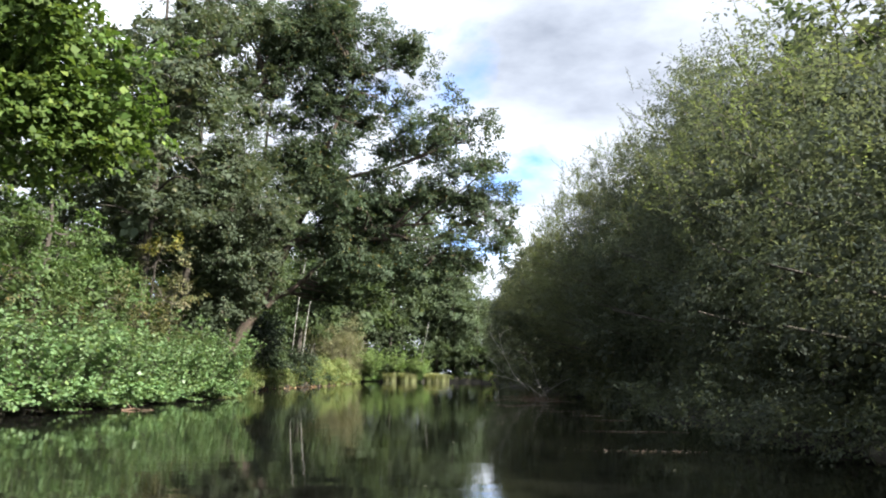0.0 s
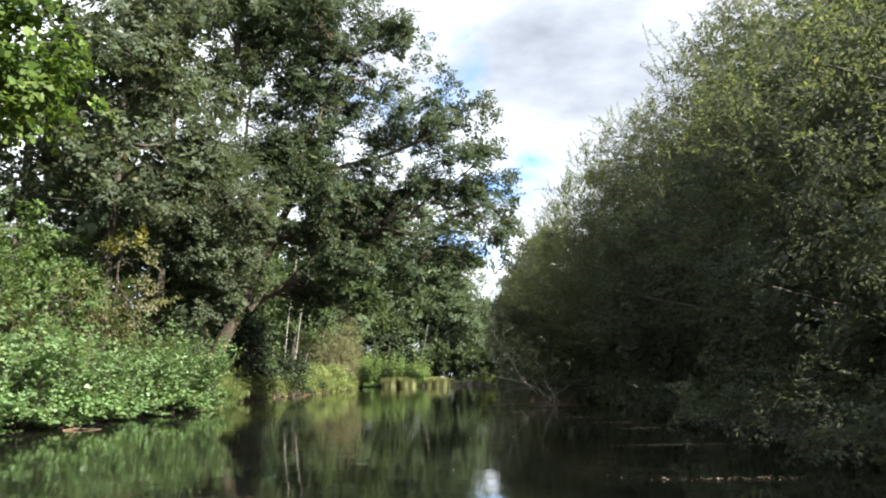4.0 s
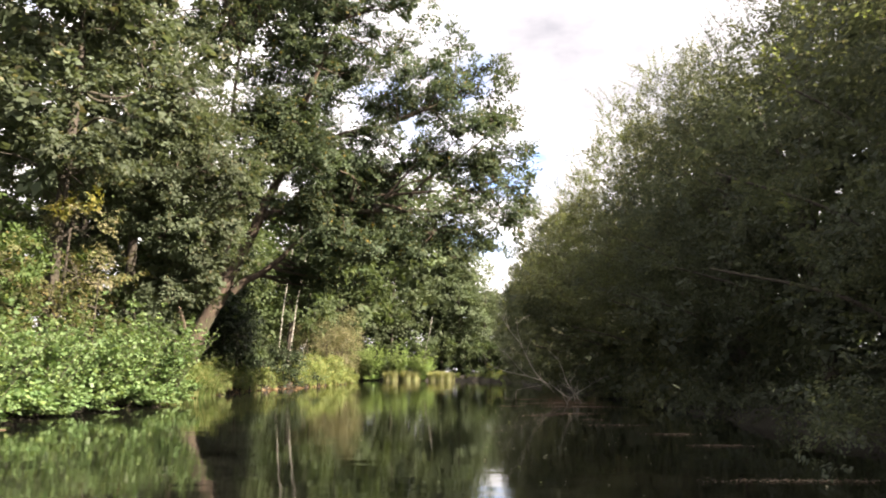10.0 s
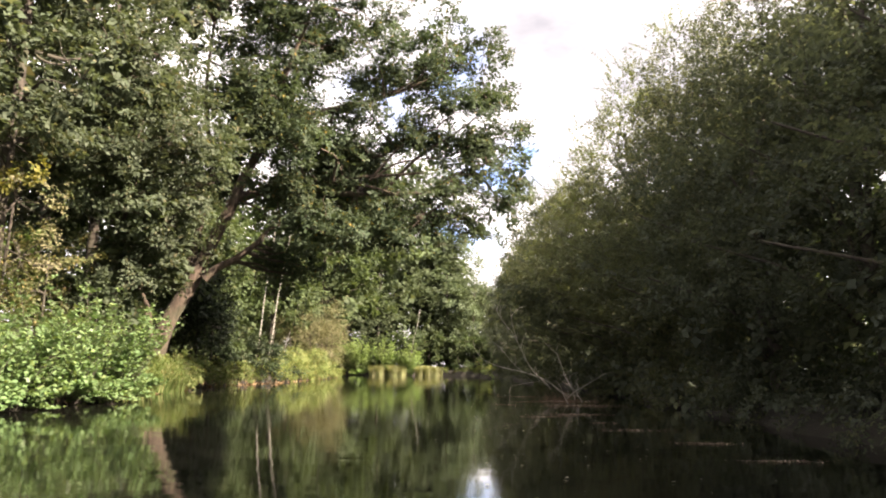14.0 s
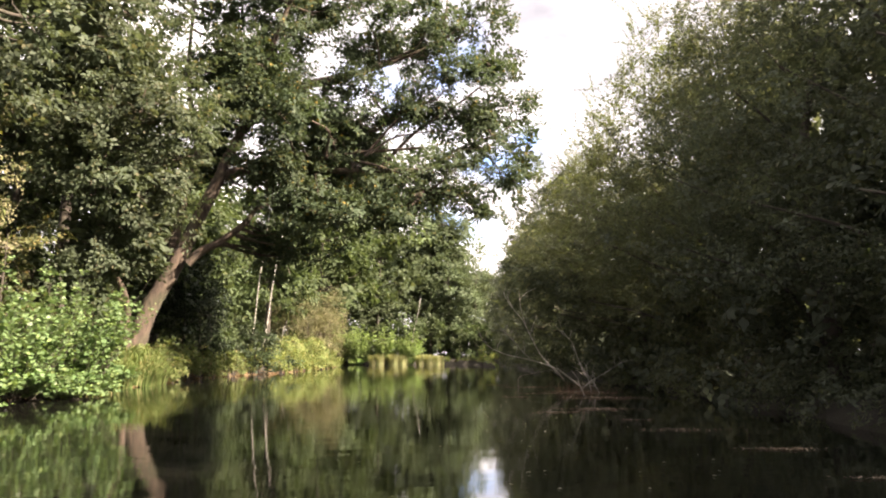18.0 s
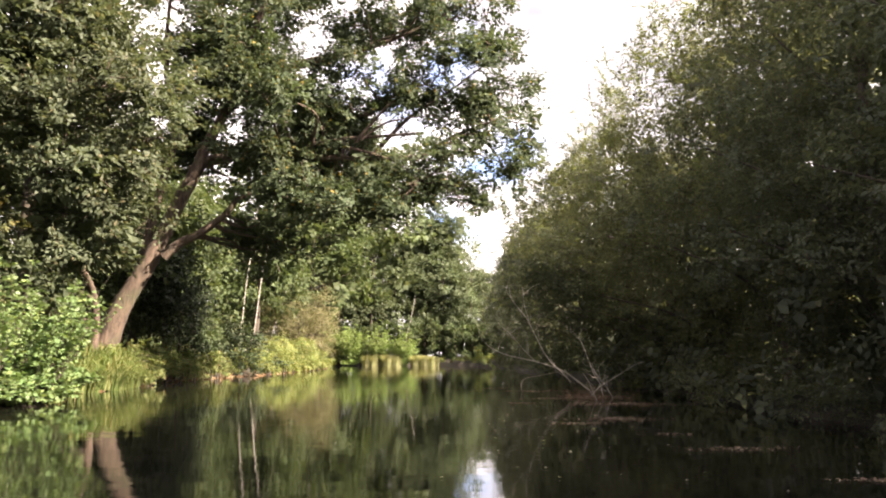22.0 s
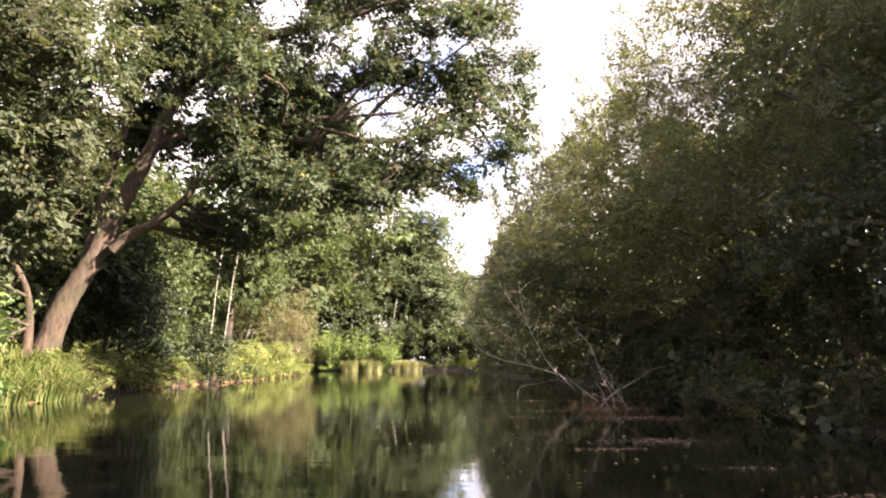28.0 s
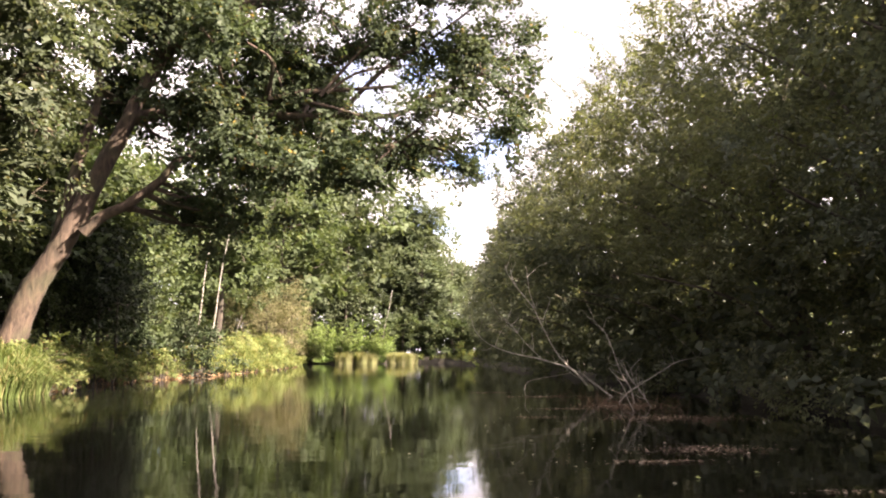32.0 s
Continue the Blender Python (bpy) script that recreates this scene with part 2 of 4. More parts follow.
GRASS = leaf_material("bank_grass", (0.125, 0.168, 0.052), (0.215, 0.255, 0.095), (0.33, 0.29, 0.12), 0.12, 0.36, 0.6)
SEDGE = leaf_material("sedge_blades", (0.105, 0.152, 0.048), (0.195, 0.245, 0.09), (0.33, 0.30, 0.15), 0.10, 0.4, 0.55)
LEAF_BUSH = leaf_material("round_bush_leaves", (0.145, 0.215, 0.072), (0.225, 0.31, 0.112), (0.21, 0.29, 0.09), 0.08, 0.38)
RUST = leaf_material("rusty_leaf_litter", (0.12, 0.070, 0.035), (0.30, 0.190, 0.105), (0.40, 0.32, 0.20), 0.12, 0.1, 0.8)
REED = leaf_material("straw_reeds", (0.24, 0.25, 0.12), (0.36, 0.35, 0.19), (0.28, 0.32, 0.14), 0.2, 0.3, 0.6)
HERB = leaf_material("bank_herbs", (0.075, 0.105, 0.034), (0.18, 0.215, 0.08), (0.22, 0.17, 0.08), 0.08, 0.36)
LITTER = leaf_material("dead_leaf_litter", (0.070, 0.046, 0.034), (0.19, 0.135, 0.095), (0.34, 0.28, 0.22), 0.14, 0.1, 0.7)
FLOAT = leaf_material("floating_leaves", (0.16, 0.15, 0.09), (0.42, 0.40, 0.28), (0.25, 0.30, 0.10), 0.2, 0.1, 0.5)
BARK = bark_material("oak_bark", (0.018, 0.013, 0.010), (0.095, 0.067, 0.048), (8, 8, 2.0), 1.0)
BARK_DARK = bark_material("dark_bark", (0.018, 0.014, 0.011), (0.065, 0.052, 0.040))
BIRCH = bark_material("birch_bark", (0.12, 0.11, 0.095), (0.42, 0.40, 0.36), (5, 5, 7), 0.3, (0.05, 0.045, 0.04))
DEADWOOD = bark_material("bleached_dead_wood", (0.14, 0.125, 0.108), (0.35, 0.32, 0.285), (14, 14, 14), 0.4)
LOGWOOD = bark_material("rusty_driftwood", (0.05, 0.029, 0.018), (0.14, 0.085, 0.052), (12, 12, 12), 0.4)
SOIL = soil_material("woodland_floor", [(0.3, (0.010, 0.008, 0.006)), (0.5, (0.022, 0.018, 0.012)), (0.62, (0.024, 0.026, 0.012)), (0.8, (0.045, 0.036, 0.024))])
WATER = water_material()


# ---- builders ----
def unit(v):
    return v / np.maximum(np.linalg.norm(v, axis=-1, keepdims=True), 1e-9)


def field(p, size, seed):
    """A smooth random field about -1..1 with features of that size."""
    g = np.random.default_rng(seed)
    k = unit(g.normal(size=(9, 3))) * g.uniform(0.6, 1.7, (9, 1)) * (2 * math.pi / size)
    return np.sin(p @ k.T + g.uniform(0, 6.28, 9)).sum(1) / 3.0


def sheet_mesh(name, verts, quads, mat):
    """A mesh from arrays: verts (n, 3), faces (m, 4)."""
    me = bpy.data.meshes.new(name)
    n, m = len(verts), len(quads)
    me.vertices.add(n)
    me.vertices.foreach_set("co", np.asarray(verts, np.float32).ravel())
    me.loops.add(4 * m)
    me.loops.foreach_set("vertex_index", np.asarray(quads, np.int32).ravel())
    me.polygons.add(m)
    me.polygons.foreach_set("loop_start", np.arange(0, 4 * m, 4, dtype=np.int32))
    me.update(calc_edges=True)
    me.materials.append(mat)
    return me


def leaf_mesh(name, pos, axis, normal, length, width, mat, lobed=False):
    """One folded, pointed blade a leaf; lobed: the broad part lies nearer the tip."""
    axis = unit(axis)
    side = unit(np.cross(normal, axis))
    up = np.cross(axis, side)
    L, W = length[:, None], width[:, None]
    mid = 0.62 if lobed else 0.45
    v = np.stack([pos, pos + axis * L * mid + side * W * 0.5 + up * W * 0.16,
                  pos + axis * L - up * L * 0.08, pos + axis * L * mid - side * W * 0.5 + up * W * 0.16], 1).reshape(-1, 3)
    return sheet_mesh(name, v, np.arange(len(v)).reshape(-1, 4), mat)


def part(name, me, parent, label="", kind=""):
    ob = new(name, me)
    ob.parent = parent
    return tagged(ob, label, "", "", kind)


def smooth_line(pts, steps=5):
    p = [Vector(q) for q in pts]
    p = [p[0] * 2 - p[1]] + p + [p[-1] * 2 - p[-2]]
    out = []
    for i in range(1, len(p) - 2):
        a, b, c, d = p[i - 1:i + 3]
        for s in range(steps):
            t = s / steps
            out.append(0.5 * (2 * b + (c - a) * t + (2 * a - 5 * b + 4 * c - d) * t * t + (3 * b - a - 3 * c + d) * t ** 3))
    return out + [p[-2]]


def tube_arrays(pts, r0, r1, sides=7, wob=0.12, steps=5, flare=0.0, seed=0, taper=0.8):
    line = np.array(smooth_line(pts, steps))
    n = len(line)
    g = np.random.default_rng(seed + int(1000 * abs(line[0, 0])) + n)
    tang = unit(np.gradient(line, axis=0))
    first = np.array([1.0, 0, 0]) if abs(tang[0, 2]) > 0.7 else np.array([0, 0, 1.0])
    a = np.zeros_like(tang)
    prev = np.cross(tang[0], first)
    for i in range(n):
        prev = prev - tang[i] * (prev @ tang[i])
        prev = prev / max(np.linalg.norm(prev), 1e-9)
        a[i] = prev
    b = np.cross(tang, a)
    s = np.linspace(0, 1, n)
    rad = r0 + (r1 - r0) * s ** taper + flare * np.exp(-s * 9)
    ang = np.linspace(0, 2 * math.pi, sides, endpoint=False)
    k = rad[:, None] * (1 + wob * (np.sin(3 * ang[None] + 5 * s[:, None] + g.uniform(0, 6)) * 0.6 + g.normal(size=(n, sides)) * 0.35))
    v = line[:, None] + a[:, None] * (np.cos(ang)[None, :, None] * k[..., None]) + b[:, None] * (np.sin(ang)[None, :, None] * k[..., None])
    i = np.arange(n - 1)[:, None] * sides
    j = np.arange(sides)[None]
    jn = (j + 1) % sides
    q = np.stack([i + j, i + jn, i + sides + jn, i + sides + j], -1).reshape(-1, 4)
    return v.reshape(-1, 3), q


def tubes_mesh(name, arrays, mat):
    vs, qs, at = [], [], 0
    for v, q in arrays:
        vs.append(v)
        qs.append(q + at)
        at += len(v)
    me = sheet_mesh(name, np.concatenate(vs), np.concatenate(qs), mat)
    me.polygons.foreach_set("use_smooth", np.ones(len(me.polygons), dtype=bool))
    return me


def crown_points(g, lobes, dens, gap, gap_size, seed, inner=0.45):
    """Twig roots and outward ways over the lobes of a crown, with gaps where the field is low."""
    P, O = [], []
    for c, r in lobes:
        c, r = np.array(c, float), np.array(r, float)
        n = max(2, int(0.5 + dens * 4 * math.pi * (r[0] * r[1] + r[1] * r[2] + r[0] * r[2]) / 3))
        d = unit(g.normal(size=(n, 3)))
        lump = 1 + 0.16 * field(d + c, 0.9, seed + 5) + 0.10 * field(d * 1.0 + c, 0.42, seed + 9)
        f = (inner + (1 - inner) * g.random(n) ** 0.6) * lump
        P.append(c + d * r * f[:, None])
        O.append(unit(d / r))
    P, O = np.concatenate(P), np.concatenate(O)
    keep = field(P, gap_size, seed + 21) * 0.6 + field(P, gap_size * 0.45, seed + 22) * 0.5 > gap
    keep &= P[:, 2] > 0.12
    keep &= (O[:, 2] > -0.3) | (g.random(len(P)) < 0.3)
    return P[keep], O[keep]


def foliage(name, g, lobes, mat, dens, per, twig, leaf, width, gap=-0.35, gap_size=1.6, seed=0, rise=0.25, droop=0.0, lobed=False, inner=0.45, shrink=1.0):
    lobes = [(c, tuple(shrink * q for q in r)) for c, r in lobes]
    many = 5
    P, O = crown_points(g, lobes, dens / many, gap, gap_size, seed, inner)
    n = len(P)
    D = unit(O + 0.4 * g.normal(size=(n, 3)) + np.array([0, 0, rise - droop]))
    # flat sprays set along a branchlet
    at = (np.arange(many) + g.random((n, many))) / many
    base = P[:, None] + D[:, None] * ((at - 0.4) * twig * 1.7)[..., None]
    T = D[:, None] * 0.55 + 0.75 * g.normal(size=(n, many, 3))
    T[..., 2] *= 0.55
    T = unit(T)
    N = unit(O[:, None] * 0.7 + np.array([0, 0, 0.75]) + 0.33 * g.normal(size=(n, many, 3)))
    S = unit(np.cross(N, T))
    k = np.arange(per)
    u = ((k + 0.5) / per)[None, None] * g.uniform(0.7, 1.15, (n, many, per))
    hand = np.where(k % 2 == 0, 1.0, -1.0)[None, None]
    wide = (1 - 0.6 * u) * g.uniform(0.15, 1.0, (n, many, per)) * hand
    pos = base[:, :, None] + T[:, :, None] * (u * twig)[..., None] + S[:, :, None] * (wide * twig * 0.33)[..., None]
    pos += g.normal(size=pos.shape) * twig * 0.05
    pos[..., 2] -= (0.12 + droop) * (u ** 2) * twig
    ax = T[:, :, None] * 0.65 + S[:, :, None] * (0.75 * hand)[..., None] + 0.35 * g.normal(size=pos.shape) - np.array([0, 0, 0.18 + droop])
    nm = N[:, :, None] + 0.26 * g.normal(size=pos.shape)
    pos, ax, nm = pos.reshape(-1, 3), ax.reshape(-1, 3), nm.reshape(-1, 3)
    size = g.uniform(0.7, 1.25, len(pos))
    pos[:, 2] = np.maximum(pos[:, 2], 0.02 + 0.1 * g.random(len(pos)))
    return leaf_mesh(name, pos, ax, nm, leaf * size, width * size, mat, lobed)


def shoot_leaves(name, g, base, way, length, nodes, leaf, width, mat, bend=0.1, start=0.2, flat=0.85, tilt=0.0):
    """Leaves set round slender shoots, smaller towards the tip."""
    n = len(base)
    u = start + (1 - start) * (np.arange(nodes)[None] + g.random((n, nodes))) / nodes
    out = way * np.array([1, 1, 0.0])
    pos = base[:, None] + way[:, None] * (u * length[:, None])[..., None] + out[:, None] * (bend * u ** 2 * length[:, None])[..., None]
    pos[..., 2] -= bend * 0.6 * u ** 3 * length[:, None]
    a = np.arange(nodes)[None] * 2.4 + g.uniform(0, 6.28, (n, 1)) + g.normal(0, 0.4, (n, nodes))
    axis = np.stack([np.cos(a), np.sin(a), g.normal(0.12, 0.28, (n, nodes))], -1) * flat + way[:, None] * 0.35
    normal = np.array([0, 0, 1.0]) + 0.38 * g.normal(size=pos.shape) + way[:, None] * 0.2 + tilt * unit(out + np.array([1e-4, 0, 0]))[:, None]
    k = (1.12 - 0.5 * u ** 3) * g.uniform(0.75, 1.2, (n, nodes))
    p, q = pos.reshape(-1, 3), k.ravel()
    p[:, 2] = np.maximum(p[:, 2], 0.03)
    return leaf_mesh(name, p, axis.reshape(-1, 3), normal.reshape(-1, 3), leaf * q, width * q, mat)


def stems_mesh(name, base, way, length, r, mat, bend=0.1):
    """Three-sided tapering stems for many shoots in one mesh."""
    n = len(base)
    out = way * np.array([1, 1, 0.0])
    side = unit(np.cross(way, np.array([0.3, 0.2, 1.0])))
    other = np.cross(way, side)
    v = []
    for u, k in ((0.0, 1.0), (0.55, 0.7), (1.0, 0.2)):
        c = base + way * (u * length)[:, None] + out * (bend * u * u * length)[:, None]
        c[:, 2] -= bend * 0.6 * u ** 3 * length
        for a in (0, 2.09, 4.19):
            v.append(c + (side * math.cos(a) + other * math.sin(a)) * (r * k)[:, None])
    v = np.stack(v, 1).reshape(-1, 3)
    q = [[3 * i + j, 3 * i + (j + 1) % 3, 3 * i + 3 + (j + 1) % 3, 3 * i + 3 + j] for i in (0, 1) for j in range(3)]
    return sheet_mesh(name, v, ((np.arange(n) * 9)[:, None, None] + np.array(q)[None]).reshape(-1, 4), mat)


def scatter_lobes(g, c, R, n, r):
    """n lobes of radius r[0]..r[1], filling an ellipsoid round c."""
    out = []
    for k in range(n):
        d = unit(g.normal(size=3)) * (0.25 + 0.6 * g.random() ** 0.5)
        q = g.uniform(*r)
        out.append((np.array(c) + d * np.array(R), (q * g.uniform(0.9, 1.25), q * g.uniform(0.9, 1.25), q * g.uniform(0.7, 0.95))))
    return out


def nearest_on(line, p):
    return min(line, key=lambda q: (q - Vector(p)).length + 0.9 * max(0, q.z - p[2]))


def tree(name, label, category, trunk, r0, r1, lobes, crown, bark=None, limbs=(), seed=0, twigs=5, flare=0.12, group="", auto=True, core=0.0, core_size=2.2):
    """A tree or shrub: trunk, limbs to its lobes, fine branches and a crown of leaves."""
    g = np.random.default_rng(seed)
    bark = bark or BARK_DARK
    top = tagged(new(name), label, category, group)
    top.location = trunk[0]
    off = np.array(trunk[0])

    def local(arr):
        return arr[0] - off, arr[1]
    part("trunk", tubes_mesh("trunk", [local(tube_arrays(trunk, r0, r1, 11, 0.12, 7, flare * r0 * 4, seed, 1.3))], bark), top)
    line = smooth_line(trunk, 6)
    for pts, a, b in limbs:
        part("limb", tubes_mesh("limb", [local(tube_arrays(pts, a, b, 8, 0.12, 6, 0, seed))], bark), top)
        line += smooth_line(pts, 4)
    fine = []
    for k, (c, r) in enumerate(lobes):
        c = Vector(c)
        start = nearest_on(line, c)
        if auto and (c - start).length > 0.3:
            tip = start + (c - start) * 0.8
            m = (start + tip) / 2 + Vector(g.normal(size=3)) * 0.07 * (c - start).length
            a = max(0.018, min(r0 * 0.5, 0.022 * (c - start).length + 0.02))
            part("limb", tubes_mesh("limb", [local(tube_arrays([start, m, tip], a, a * 0.25, 5, 0.1, 3, 0, k))], bark), top)
        for j in range(twigs):
            d = Vector(unit(g.normal(size=3)) + np.array([0, 0, 0.2]))
            e = c + Vector((d.x * r[0], d.y * r[1], d.z * r[2])) * 0.72
            fine.append(local(tube_arrays([c + (e - c) * 0.05, (c + e) / 2 + Vector(g.normal(size=3)) * 0.1 * r[0], e], 0.012 + 0.011 * r[0], 0.005, 3, 0.05, 2, 0, j)))
    if fine:
        part("branchwork", tubes_mesh("branchwork", fine, bark), top, "", "stuff")
    specs = [dict(c) for c in crown]
    if core:
        first = specs[0]
        specs.append(dict(mat=first["mat"], name="inner_crown", dens=core, per=9, twig=first["twig"] * 0.8, leaf=first["leaf"] * core_size, width=first["width"] * core_size * 1.1,
                          gap=first.get("gap", -0.35) + 0.05, gap_size=first.get("gap_size", 1.6), shrink=0.74, inner=0.1))
    for spec in specs:
        ls = spec.pop("lobes", lobes)
        nm = spec.pop("name", "crown")
        lab = spec.pop("label", "")
        me = foliage(nm, g, ls, seed=seed * 7 + 3, **spec)
        me.transform(Matrix.Translation(-Vector(trunk[0])))
        part(nm, me, top, lab, "stuff")
    return top


# ---- ground and water ----
LEFT_EDGE = [(-80, -10.5), (0, -9.8), (14, -10.6), (18, -10.9), (27, -10.6), (31, -10.6), (38, -10.7), (42, -10.4), (46, -11.2), (50, -11.2), (55, -10.6), (58, -9.9), (66, -9.5), (75, -9.3), (84, -9.5), (92, -10.4), (98, -11.6), (104, -12.6)]
RIGHT_EDGE = [(-80, 6.2), (0, 6.2), (16, 6.3), (26, 6.5), (34, 7.1), (60, 7.1), (80, 6.6), (104, 6.5)]


def left_x(y):
    return np.interp(y, [p[0] for p in LEFT_EDGE], [p[1] for p in LEFT_EDGE]) + 0.18 * np.sin(y * 1.3) + 0.1 * np.sin(y * 3.1 + 1)


def right_x(y):
    return np.interp(y, [p[0] for p in RIGHT_EDGE], [p[1] for p in RIGHT_EDGE]) + 0.2 * np.sin(y * 0.9 + 2)


def ground_z(x, y):
    """Height of the ground: a channel with low earth banks."""
    far = 103.6 + 0.35 * np.sin(x * 0.8)
    d = np.maximum(np.maximum(left_x(y) - x, x - right_x(y)), y - far)
    rise = np.clip(d / 0.55, -1, 1) * 0.34 + 0.5 * np.clip((d - 0.4) / 4.5, 0, 1)
    rough = 0.10 * np.sin(x * 1.1 + 0.7 * y) * np.sin(y * 0.8 - 0.4 * x) * np.clip(d / 2, 0, 1)
    return np.where(d < 0, np.maximum(rise * 1.8, -0.6), rise + rough)


def build_ground():
    fine = np.arange(-24, 16.01, 0.6)
    gx = np.concatenate([-np.geomspace(1500, 32, 14), fine, np.geomspace(22, 1500, 14)])
    gy = np.concatenate([-np.geomspace(1500, 22, 12), np.arange(-14, 124, 0.8), np.geomspace(126, 1500, 14)])
    X, Y = np.meshgrid(gx, gy)
    Z = ground_z(X, Y)
    v = np.stack([X, Y, Z], -1).reshape(-1, 3)
    nx, ny = len(gx), len(gy)
    i = np.arange(ny - 1)[:, None] * nx + np.arange(nx - 1)[None]
    q = np.stack([i, i + 1, i + nx + 1, i + nx], -1).reshape(-1, 4)
    me = sheet_mesh("ground", v, q, SOIL)
    me.polygons.foreach_set("use_smooth", np.ones(len(q), dtype=bool))
    tagged(new("ground", me), "leaf-strewn dark earth of the wooded banks", "ground", "", "structure")
    w = sheet_mesh("water", [(-18, -90, 0), (12, -90, 0), (12, 112, 0), (-18, 112, 0)], [(0, 1, 2, 3)], WATER)
    tagged(new("water", w), "still dark green-brown water mirroring the trees", "water", "", "structure")


build_ground()


def gz(x, y):
    return float(ground_z(np.array(float(x)), np.array(float(y))))


# ---- the great leaning oak ----
oak_lobes = []
og = np.random.default_rng(11)
for c, R, n, r in (
        ((-10.0, 45.5, 18.0), (4.6, 4.0, 4.4), 16, (1.3, 2.0)),
        ((-9.0, 46.0, 22.0), (5.0, 3.6, 2.4), 14, (1.3, 2.0)),
        ((-4.9, 45.4, 19.0), (3.2, 3.4, 3.6), 14, (1.2, 1.8)),
        ((-1.4, 45.2, 14.6), (2.9, 3.0, 2.3), 11, (1.0, 1.5)),
        ((1.8, 45.0, 11.7), (1.7, 2.4, 2.7), 10, (0.8, 1.3)),
        ((-3.2, 44.8, 11.0), (4.3, 3.0, 1.7), 13, (0.9, 1.4)),
        ((-0.8, 44.2, 8.3), (2.8, 2.4, 1.1), 9, (0.7, 1.1)),
        ((-5.0, 44.0, 7.9), (3.4, 2.8, 1.7), 13, (0.9, 1.3)),
        ((-3.0, 44.3, 6.3), (3.2, 2.0, 1.1), 13, (0.7, 1.0)),
        ((-6.4, 46.0, 5.6), (2.4, 1.8, 1.1), 8, (0.7, 1.1)),
        ((0.2, 45.0, 7.0), (1.6, 1.6, 0.9), 6, (0.6, 0.9)),
        ((-8.8, 46.5, 13.0), (3.2, 3.2, 2.6), 12, (1.1, 1.6)),
        ((-6.6, 44.4, 11.6), (3.0, 2.4, 2.8), 14, (0.9, 1.4)),
        ((-7.2, 45.0, 15.6), (3.0, 2.0, 2.0), 9, (1.0, 1.5)),
        ((-7.6, 42.8, 12.4), (2.2, 1.0, 2.0), 8, (0.7, 1.0))):
    oak_lobes += scatter_lobes(og, c, R, n, r)
# ragged tips towards the water
for x, z, q in ((3.0, 13.0, 0.9), (2.2, 15.4, 1.0), (0.6, 17.2, 1.0), (-1.7, 20.3, 1.2), (3.7, 9.3, 0.75), (3.3, 8.3, 0.65), (2.5, 7.4, 0.7), (1.5, 7.0, 0.65), (3.3, 10.2, 0.9), (2.9, 8.4, 0.75), (1.7, 16.0, 0.85), (2.2, 14.6, 0.9), (-2.6, 20.2, 1.1), (3.8, 11.3, 0.85)):
    oak_lobes.append(((x, 45.0, z), (q, q * 1.05, q * 0.85)))
for x, y, z in ((4.0, 46, 9.9), (4.1, 47.5, 9.2), (3.6, 47.6, 8.3), (2.6, 49, 7.6)):
    oak_lobes.append(((x, y, z), (0.8, 0.8, 0.68)))
# the back of the crown and the sprays before the long limb
og = np.random.default_rng(12)
oak_lobes += scatter_lobes(og, (-10.4, 47.6, 9.8), (1.1, 0.6, 2.2), 8, (1.0, 1.25)) + scatter_lobes(og, (-5.0, 48.5, 10.3), (3.4, 0.4, 1.1), 9, (1.05, 1.3)) + scatter_lobes(og, (-5.1, 41.0, 9.4), (1.1, 0.3, 1.1), 5, (0.9, 1.15))
# unseen lobes further back, added to shade the bank behind the stem
oak_lobes += scatter_lobes(og, (-5.5, 50.2, 10.6), (3.8, 1.0, 2.2), 12, (1.1, 1.5))
oak_lobes += [((-8.5, 48.5, 8.5), (1.2, 1.1, 1.0)), ((-6.3, 42.9, 6.7), (0.75, 0.7, 0.5)), ((-5.5, 42.9, 7.1), (0.8, 0.7, 0.6))]
# the upper stem stands free of the nearest sprays
oak_lobes = [(c, q) for c, q in oak_lobes if not (c[1] < 44.4 and 4.6 < c[2] < 10.6 and abs(c[0] - np.interp(c[2], [4.1, 5.2, 6.6, 8.2, 10.4], [-10.75, -9.95, -9.3, -8.8, -7.8])) < q[0] + 0.35)]
# the great limbs show between the sprays
oak_lobes = [(c, q) for c, q in oak_lobes if not (c[1] < 44.4 and q[0] < 1.5 and -6.6 < c[0] < 0.4 and min(abs(c[2] - np.interp(c[0], [-7.9, -6.3, -4.7, -2.3, 0.2], [10.3, 12.0, 12.6, 13.3, 14.4])), abs(c[2] - 8.8) + 0.25) < 0.65)]
oak_limbs = [([(-9.8, 43.6, 4.59), (-9.26, 43.6, 5.1), (-8.58, 43.6, 5.44), (-7.62, 43.6, 6.17), (-7.19, 43.6, 6.73), (-6.56, 43.6, 7.06)], 0.2, 0.09),
     ([(-7.9, 44, 10.3), (-6.3, 44.8, 12.0), (-4.7, 45, 12.6), (-2.3, 45, 13.3), (0.2, 45, 14.4)], 0.2, 0.05),
     ([(-8.9, 44, 8.2), (-6.8, 44.6, 8.9), (-4.2, 45, 8.7), (-2.0, 45, 8.7), (-0.4, 45, 8.8), (0.9, 45, 9.6), (2.4, 45, 10.2)], 0.21, 0.04)]
